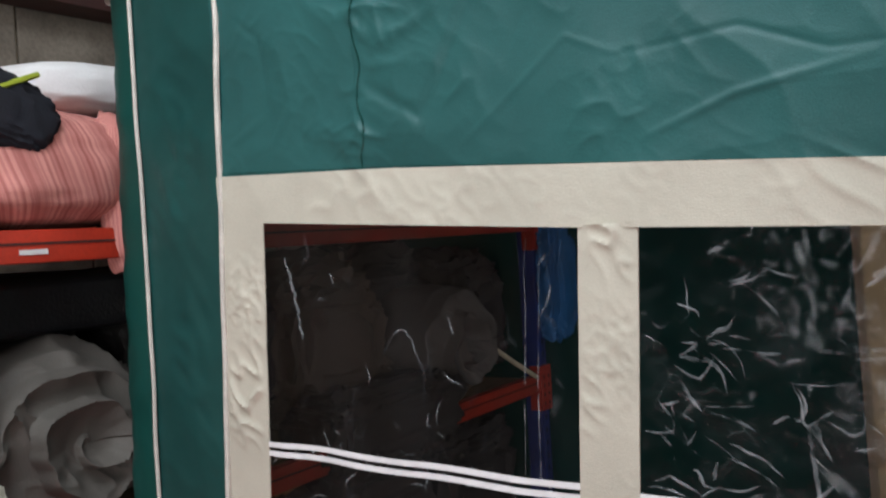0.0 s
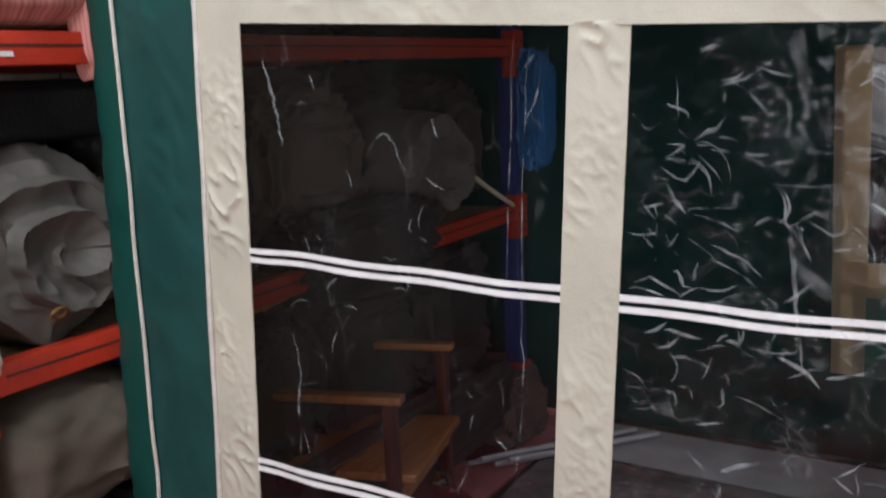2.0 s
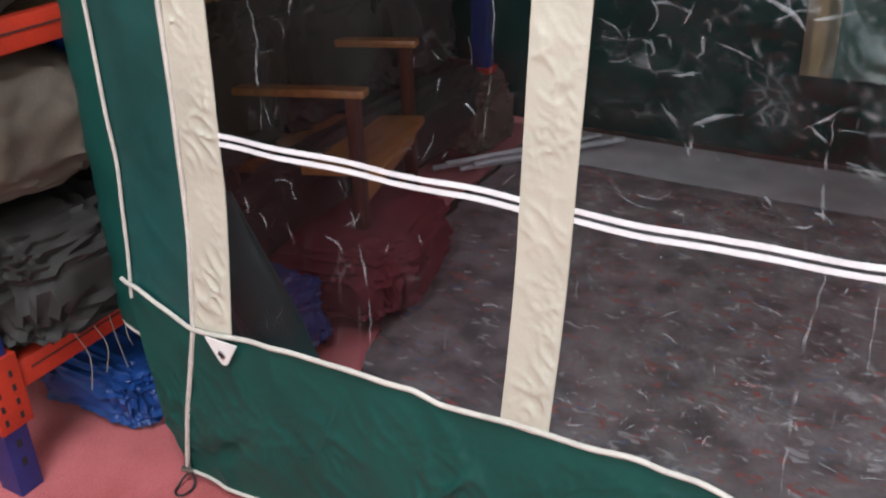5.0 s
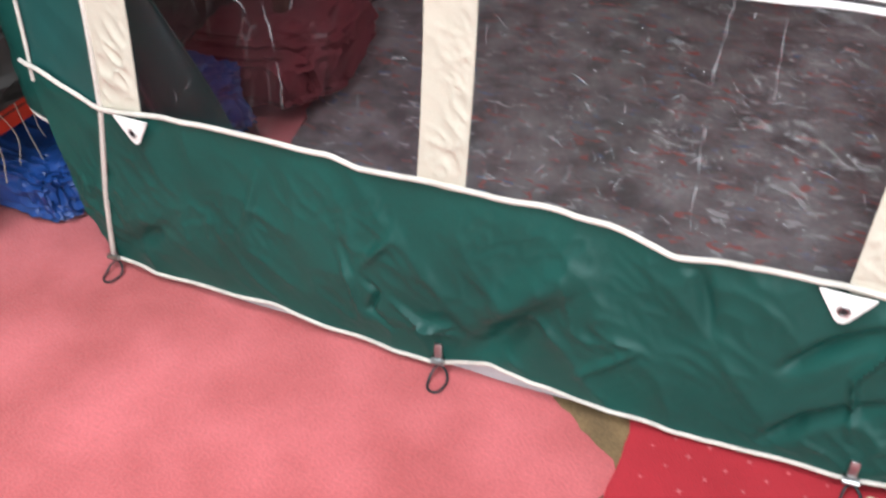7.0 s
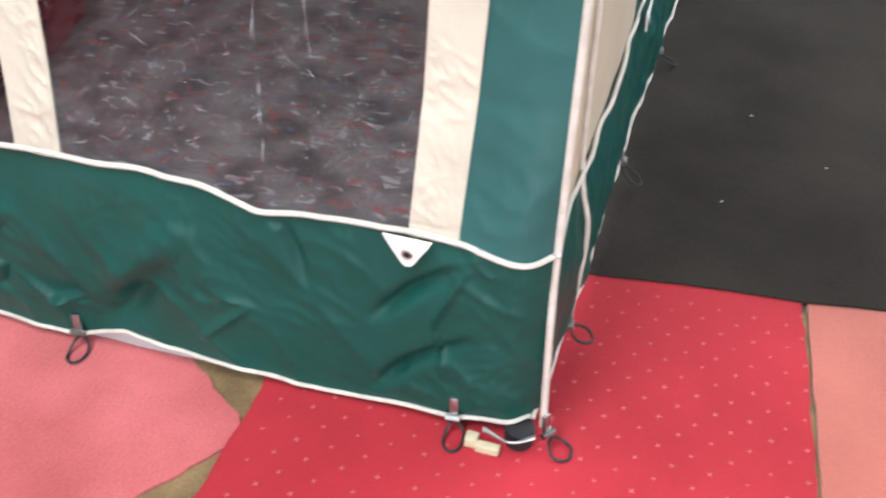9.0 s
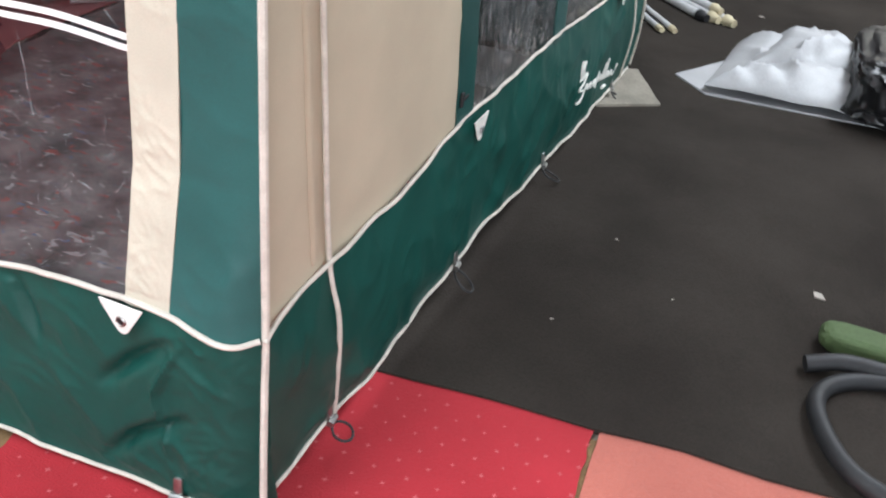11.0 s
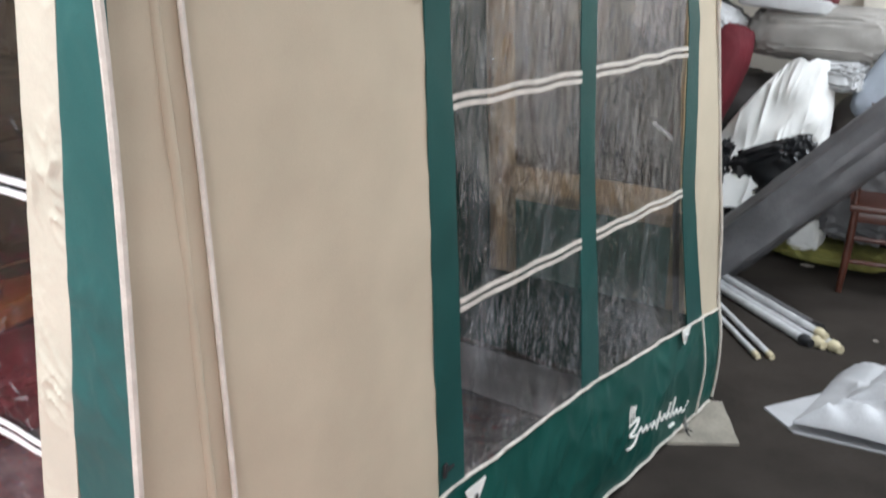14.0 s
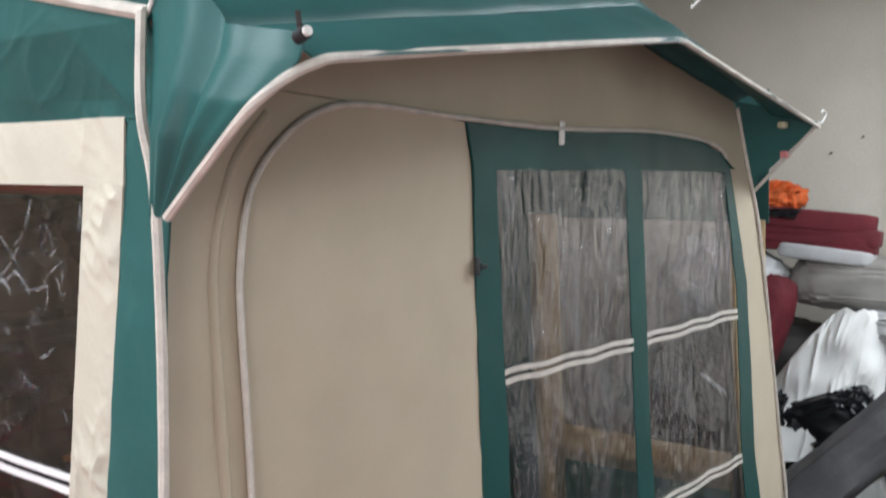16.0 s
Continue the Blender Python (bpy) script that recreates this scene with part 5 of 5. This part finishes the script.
    for k in range(4):
        solo("tent_pole", tube([(-2.05 + 0.05 * k, 1.72 + 0.02 * k, 0.03 + 0.02 * (k % 2)), (-1.62 + 0.05 * k, 2.28, 0.03 + 0.02 * (k % 2))], 0.011, 8), ALU, "grey metal awning pole lying on the floor", "pole", "poles inside the awning")


    rnd = random.Random(8)
    for k in range(5):
        y = -0.05 + 0.05 * k
        pts = [(-1.955 + rnd.uniform(-0.01, 0.02), y, 0.33), (-1.94, y + rnd.uniform(-0.02, 0.02), 0.25), (-1.94 + rnd.uniform(-0.02, 0.03), y + rnd.uniform(-0.03, 0.03), 0.15 + rnd.uniform(0, 0.06))]
        solo("thread", tube(smooth_line(pts, 4), 0.0013, 5), BOARD, "frayed grey-brown thread hanging from the shelf", "thread", "threads at the shelf")


on_rack()


def oriented(a, b, w, h, bev=0.006):
    a, b = Vector(a), Vector(b)
    d = b - a
    m = Matrix.Translation((a + b) / 2) @ d.to_track_quat("X", "Z").to_matrix().to_4x4()
    return box(-d.length / 2, -w / 2, -h / 2, d.length / 2, w / 2, h / 2, bev, m=m)


def armchair():
    ch = thing("armchair", "open-arm varnished oak chair with a wide flat seat", "chair", (-1.93, 0.98, 0))
    c, s = math.cos(radians(15)), math.sin(radians(15))

    def P(u, v, z):
        return Vector((-1.95 + c * u - s * v, 0.98 + s * u + c * v, z))
    part("seat", oriented(P(-0.24, 0, 0.405), P(0.22, 0, 0.42), 0.46, 0.028, 0.01), WOOD, ch)
    for v in (-0.25, 0.25):
        part("armrest", oriented(P(-0.28, v, 0.650), P(0.20, v, 0.660), 0.05, 0.024, 0.008), WOOD, ch)
        part("leg", oriented(P(0.16, v, 0.014), P(0.16, v, 0.648), 0.035, 0.035), DARKWOOD, ch)
        part("leg", oriented(P(-0.22, v * 0.9, 0.014), P(-0.28, v * 0.9, 0.95), 0.035, 0.035), DARKWOOD, ch)
        part("stretcher", oriented(P(-0.21, v, 0.2), P(0.16, v, 0.2), 0.02, 0.03), WOOD, ch)
    for z in (0.56, 0.73, 0.90):
        part("back_rail", oriented(P(-0.255, -0.22, z), P(-0.255, 0.22, z), 0.02, 0.07), WOOD, ch)
    part("seat_rail", oriented(P(0.17, -0.24, 0.365), P(0.17, 0.24, 0.365), 0.02, 0.06), WOOD, ch)
    solo("red_blanket", lump((0.52, 0.60, 0.25), pose(-1.86, 0.86, 0.125, 0, 0, 15), 61, folds=0.05, creases=0.1), BURGUNDY, "dark red blanket bundled under the armchair", "blanket")


armchair()

# ---- floor clutter by the front wall ----


def front_clutter():
    solo("foot_board", outline([(0.05, 2.075), (0.245, 2.22), (0.10, 2.50), (-0.10, 2.40)], 0.013, 0.022, 0.004, 0.03, 9), BOARD, "grey-brown board under the awning corner", "board", smooth=False)
    a, b = Vector((-0.62, 4.087, 0)), Vector((0.255, 3.317, 0))
    side = (b - a).normalized().cross(Vector((0, 0, 1)))
    for k, (off, z, r, cut) in enumerate(((0.0, 0.032, 0.019, 0.0), (0.042, 0.032, 0.019, 0.03), (-0.042, 0.032, 0.019, -0.055), (-0.021, 0.064, 0.016, 0.02))):
        pl = thing("awning_pole", "silver aluminium awning pole with an ivory end clamp", "pole", group="bundle of awning poles", at=a)
        q = b + side * off - (b - a).normalized() * cut + Vector((0, 0, z))
        p = a + side * off + Vector((0, 0, z))
        part("pole_tube", tube([p, q], r, 12), ALU, pl)
        d = (q - p).normalized()
        part("end_clamp", tube([q - d * 0.02, q, q + d * 0.012, q + d * 0.04], r * 1.35, 10, taper=(1, 1.1, 0.8, 0.7)), IVORY if k != 1 else RUBBER, pl, "ivory plastic clamp" if k != 1 else "black plastic clamp")
    pl = thing("awning_pole", "dark grey awning pole with a black clamp", "pole", group="bundle of awning poles", at=a)
    p, q = a - side * 0.10 + Vector((0, 0, 0.035)), b - side * 0.10 - (b - a).normalized() * 0.17 + Vector((0, 0, 0.035))
    part("pole_tube", tube([p, q], 0.022, 12), SLATE, pl)
    part("end_clamp", tube([q, q + (q - p).normalized() * 0.05], 0.026, 10), RUBBER, pl, "black plastic clamp")
    for k, (p, q) in enumerate((((-0.46, 3.72, 0.026), (0.068, 3.03, 0.026)), ((-0.41, 3.75, 0.026), (0.118, 3.06, 0.026)))):
        pl = thing("awning_pole", "thin silver awning pole with an ivory tip", "pole", group="thin awning poles", at=p)
        p, q = Vector(p), Vector(q)
        part("pole_tube", tube([p, q], 0.0125, 10), ALU, pl)
        part("pole_tip", tube([q - (q - p).normalized() * 0.005, q + (q - p).normalized() * 0.035], 0.015, 10, taper=(1, 0.8)), IVORY, pl)
    # folded groundsheet
    gs = thing("folded_groundsheet", "folded grey-white vinyl groundsheet lying on the carpet", "groundsheet", (0.6, 2.75, 0.013))
    part("lower_fold", outline([(0.235, 2.56), (0.37, 2.43), (1.25, 2.55), (1.25, 3.1), (0.5, 3.05)], 0.013, 0.018, 0.004, 0.05, 11), OFFWHITE, gs, smooth=False)

    def fold(u, v, d, lift, x0, y0, w, h, sd):
        x, y = x0 + w * u + 0.05 * v, y0 + h * v + 0.10 * u
        e = min(1, 6 * min(u + 0.02, v + 0.02, 1.02 - v))
        z = 0.018 + lift * e ** 0.5 * (0.75 + 0.3 * noise.noise(Vector((x * 3.5, y * 4.5, sd)))) + 0.03 * (1 - abs(noise.noise(Vector((x * 2 + y * 5, y * 2, sd))))) ** 5 * e + 0.07 * e * (ruck(x, y, sd, 7.0) + 0.5 * ruck(y, x, sd + 2, 14.0))
        return Vector((x, y, max(0.0185, z) + d))
    part("upper_fold", sheet(lambda u, v, d: fold(u, v, d, 0.12, 0.36, 2.44, 0.85, 0.54, 3), 50, 34, 0.004), OFFWHITE, gs)
    part("upper_fold", sheet(lambda u, v, d: fold(u, v, d, 0.16, 0.46, 2.60, 0.7, 0.42, 6), 40, 30, 0.004), OFFWHITE, gs)
    bag("holdall", (1.08, 2.72, 0.13), (0.50, 0.66, 0.27), BLACK_PLASTIC, "black holdall slumped on the carpet", "bag", 71, folds=0.06)
    pts = [(1.06 + (0.185 + 0.012 * math.sin(a * 3)) * math.cos(a), 0.77 + (0.20 + 0.008 * math.cos(a * 2)) * math.sin(a), 0.035 + 0.006 * math.sin(2 * a)) for a in np.linspace(0, math.tau, 40, endpoint=False)]
    solo("hose_coil", tube(pts, 0.020, 12, closed=True), RUBBER, "thick black hose coiled on the carpet", "hose")
    solo("hose_end", tube(smooth_line([(0.84, 0.93, 0.034), (0.93, 0.96, 0.05), (1.1, 0.98, 0.04), (1.3, 0.97, 0.035)], 6), 0.020, 12), RUBBER, "loose end of a thick black hose", "hose")
    bag("green_pad", (0.96, 1.06, 0.04), (0.20, 0.09, 0.06), material("moss_green_pad", (0.07, 0.11, 0.04), 0.8), "moss green pad lying by the hose", "pad", 72)
    rnd = random.Random(5)
    for x, y, s in ((0.857, 1.264, 0.016), (0.33, 1.25, 0.004), (0.52, 1.05, 0.003), (0.28, 0.82, 0.004), (0.45, 3.55, 0.012), (-0.06, 4.52, 0.03)):
        bm = outline([(x - s, y - s * 0.6), (x + s * 0.8, y - s * 0.4), (x + s, y + s * 0.8), (x - s * 0.5, y + s)], 0.0132, 0.0145 + s * 0.15)
        bmesh.ops.rotate(bm, verts=bm.verts, cent=(x, y, 0), matrix=Matrix.Rotation(rnd.uniform(0, 3), 3, "Z"))
        solo("litter", bm, SCRAP, "small pale scrap of paper on the carpet", "litter", "scraps on the carpet", smooth=False)


front_clutter()


def wooden_chair():
    ch = thing("wooden_chair", "dark red varnished wooden chair with turned stretchers", "chair", (0.4, 4.4, 0.013))
    o, t = Vector((0.18, 4.16, 0)), radians(10)

    def P(u, v, z):
        return o + Vector((math.cos(t) * u - math.sin(t) * v, math.sin(t) * u + math.cos(t) * v, z))
    for u, v, top in ((0.0, 0.0, 0.44), (0.42, 0.0, 0.44), (0.02, 0.40, 0.92), (0.40, 0.40, 0.92)):
        part("leg", tube([P(u - 0.01, v, 0.013), P(u, v, 0.2), P(u + 0.005, v, 0.44), P(u, v + 0.06 * (top > 0.5), top)], 0.019, 10, taper=(0.75, 1.1, 1.0, 0.8)), DARKWOOD, ch)
    part("seat", oriented(P(0.21, -0.03, 0.455), P(0.21, 0.43, 0.455), 0.47, 0.035, 0.012), DARKWOOD, ch)
    for z in (0.18, 0.30):
        part("stretcher", tube([P(0, 0, z), P(0.42, 0, z)], 0.012, 8), DARKWOOD, ch)
        part("stretcher", tube([P(0, 0, z + 0.03), P(0.02, 0.4, z + 0.03)], 0.012, 8), DARKWOOD, ch)
    part("seat_rail", oriented(P(0, 0, 0.41), P(0.42, 0, 0.41), 0.02, 0.05), DARKWOOD, ch)
    for z in (0.60, 0.74, 0.88):
        part("back_rail", oriented(P(0.02, 0.44, z), P(0.40, 0.44, z), 0.018, 0.06), DARKWOOD, ch)
    part("arm", tube(smooth_line([P(0.0, 0.02, 0.58), P(-0.02, 0.2, 0.61), P(0.02, 0.42, 0.62)], 5), 0.018, 8), DARKWOOD, ch)
    part("arm_post", tube([P(0.0, 0.02, 0.44), P(0.0, 0.02, 0.58)], 0.014, 8), DARKWOOD, ch)


wooden_chair()


def north_pile():
    bag("storage_bag", (-0.95, 5.05, 0.5), (1.1, 0.8, 1.0), DARK_BAG, "dark canvas bag at the bottom of the heap", "bag", 41)
    bag("storage_bag", (0.35, 5.1, 0.50), (1.0, 0.7, 1.0), HEAP_BAG, "grey canvas bag low in the heap", "bag", 42)
    bag("storage_bag", (-0.22, 4.98, 1.215), (0.86, 0.5, 0.34), HEAP_BAG, "full grey bag lying across the heap", "bag", 43, folds=0.025, creases=0.05)
    bag("storage_bag", (-0.97, 4.75, 1.20), (0.62, 0.46, 0.46), SILVER, "pale grey bag tied round with cord", "bag", 44, ry=25, folds=0.05, creases=0.1)
    solo("cord", tube([(-0.82 + 0.02 * math.cos(a), 4.72 + 0.22 * math.cos(a), 1.13 + 0.2 * math.sin(a)) for a in np.linspace(0, math.tau, 24, endpoint=False)], 0.007, 6, closed=True), TAB, "white cord round the pale grey bag", "cord")
    fc = thing("folded_cloth", "folded burgundy canvas with a silver lining on the heap", "cloth", (-0.5, 4.9, 1.36))
    m = pose(-0.55, 4.9, 1.52, 0, 3, 6)
    for k in range(4):
        layer = lump((0.70 - 0.05 * (k == 3) + 0.02 * math.sin(k * 2.1), 0.36, 0.115), m @ pose(0.018 * math.sin(k * 2.7), -0.006 * k, -0.06 + 0.042 * k, 0, -1 + 0.7 * k, 1.5 * k), 45 + k, power=0.24, folds=0.012, freq=5.0, sag=0, detail=4)
        part("cloth_fold", layer, BURGUNDY, fc)
    part("lining", lump((0.50, 0.37, 0.09), pose(-0.46, 4.885, 1.395, 0, 5, 6), 53, power=0.28, folds=0.01, sag=0), SILVER, fc, "silver grey lining fold")
    bag("orange_net", (-0.88, 4.85, 1.70), (0.50, 0.3, 0.20), ORANGE, "crumpled orange netting on top of the heap", "netting", 46, folds=0.09, creases=0.14)
    bag("black_net", (-0.85, 4.80, 1.61), (0.56, 0.3, 0.08), BLACK_PLASTIC, "black netting under the orange netting", "netting", 54, folds=0.12)
    def spill(u, v, d):
        # gathered at the top, spreading as it slides down the heap
        c = Vector((-0.22 - 0.24 * (1 - v), 4.60 - 0.12 * (1 - v), 0.33 + 0.79 * v))
        half = 0.07 + 0.27 * (1 - v) ** 0.6
        a = (u - 0.5) * math.pi * 1.15
        x, y = math.sin(a) * half, -math.cos(a) * (0.09 + 0.10 * (1 - v))
        k = 0.030 * ruck(x * 1.8 + v * 0.2, v * 0.3, 91, 9.0) + 0.018 * ruck(x * 1.9 - v * 0.15, v * 0.4, 94, 16.0) + 0.05 * noise.noise(Vector((u * 4, v * 4, 9)))
        p = c + Vector((x + 0.10 * (1 - v) * (u - 0.4), y - k - d, 0.10 * (u - 0.5) * (1 - v) + 0.03 * noise.noise(Vector((u * 5, v * 2, 4)))))
        return p
    solo("white_sheet", sheet(spill, 110, 110, 0.01), WHITE, "crumpled white sheet spilling down the heap", "sheet")
    bag("grey_cover", (-0.12, 4.7, 1.02), (0.32, 0.3, 0.16), SILVER, "crumpled grey cover in the heap", "cover", 56, folds=0.08, creases=0.15)
    solo("canvas_roll", lump((0.28, 0.28, 0.95), pose(-0.78, 4.62, 0.82, 0, 20, 0), 48, folds=0.03, power=0.7), BURGUNDY, "burgundy canvas roll leaning in the heap", "canvas roll")
    solo("thin_pole", tube([(-0.95, 4.3, 0.72), (-0.55, 4.42, 0.42)], 0.012, 8), ALU, "thin silver pole stuck in the heap", "pole")
    bag("bin_bag", (-0.70, 4.48, 0.36), (0.40, 0.36, 0.62), BLACK_PLASTIC, "shiny black plastic bag in the heap", "bag", 49, folds=0.08, creases=0.10)
    bag("bin_bag", (-0.30, 4.5, 0.52), (0.46, 0.36, 0.34), BLACK_PLASTIC, "shiny black plastic bag in the heap", "bag", 50, ry=-25, folds=0.07, creases=0.09)
    bag("khaki_cloth", (0.02, 4.72, 0.06), (0.62, 0.32, 0.09), KHAKI, "yellow-green cloth on the floor under the heap", "cloth", 51, folds=0.08, creases=0.15)
    bag("white_bag", (-0.12, 4.62, 0.16), (0.18, 0.16, 0.22), WHITE, "small white plastic bag on the floor", "bag", 57, folds=0.08)
    bag("slate_bag", (0.12, 4.72, 0.40), (0.44, 0.4, 0.62), SLATE, "dark blue-grey bag behind the chair", "bag", 52, folds=0.06, creases=0.1)
    bag("pale_blue_mattress", (0.25, 4.80, 1.02), (0.40, 0.3, 0.75), PALE_BLUE, "pale blue-grey mattress end leaning on the heap", "mattress", 58, ry=28, folds=0.015, power=0.4)
    # long tarpaulin roll, pleated along its length
    bm = bmesh.new()
    line = smooth_line([(-0.44, 3.93, 0.10), (-0.2, 3.95, 0.34), (0.10, 3.97, 0.66), (0.62, 4.0, 1.20)], 12)
    rings = []
    d = (line[-1] - line[0]).normalized()
    s = d.cross(Vector((0, 1, 0))).normalized()
    w = s.cross(d)
    for i, p in enumerate(line):
        ring = []
        for k in range(28):
            a = k * math.tau / 28
            r = 0.125 * (1 + 0.07 * noise.noise(Vector((math.cos(a) * 2, math.sin(a) * 2, i * 0.06))) + 0.06 * math.sin(5 * a + i * 0.06) + 0.11 * abs(math.sin(4.5 * a - i * 0.05)) + 0.05 * noise.noise(Vector((a * 2, i * 0.3, 5))))
            q = p + s * math.cos(a) * r + w * math.sin(a) * r
            q.z = max(q.z, 0.014)
            ring.append(bm.verts.new(q))
        rings.append(ring)
    for A, B in zip(rings, rings[1:]):
        for k in range(28):
            bm.faces.new((A[k], A[(k + 1) % 28], B[(k + 1) % 28], B[k]))
    bm.faces.new(rings[0])
    bm.faces.new(rings[-1][::-1])
    solo("tarpaulin_roll", bm, SLATE, "long dark grey tarpaulin roll leaning on the heap", "tarpaulin roll")
    solo("pilaster", box(-0.16, 5.44, 0.0, 0.12, 5.549, HIGH - 0.01, 0.004), WALL_CREAM, "cream painted pilaster on the hall wall", "pilaster", kind="structure")
    for x, z in ((-0.437, 2.12), (-0.62, 2.02), (-0.30, 2.22), (-0.75, 2.16)):
        solo("wall_plug", tube([(x, 5.55, z), (x, 5.538, z - 0.004)], 0.008, 8), BOARD, "small grey plug in the plaster", "wall plug", "plugs in the hall wall")


north_pile()

# ---- concrete blocks of the west wall ----


def blocks():
    bm = box(0, 0, 0, 0.014, 0.432, 0.207, 0.004)
    me = bpy.data.meshes.new("block")
    bm.to_mesh(me)
    bm.free()
    me.materials.append(BLOCK)
    for row in range(11):
        for col in range(9):
            y = -0.78 + 0.442 * col + (0.221 if row % 2 else 0) + 0.002
            ob = new("block", me)
            ob.location = (X0 - 0.012 + 0.0015 * ((row * 7 + col * 3) % 3), y, -0.005 + 0.217 * row)
            ob.parent = WEST


blocks()
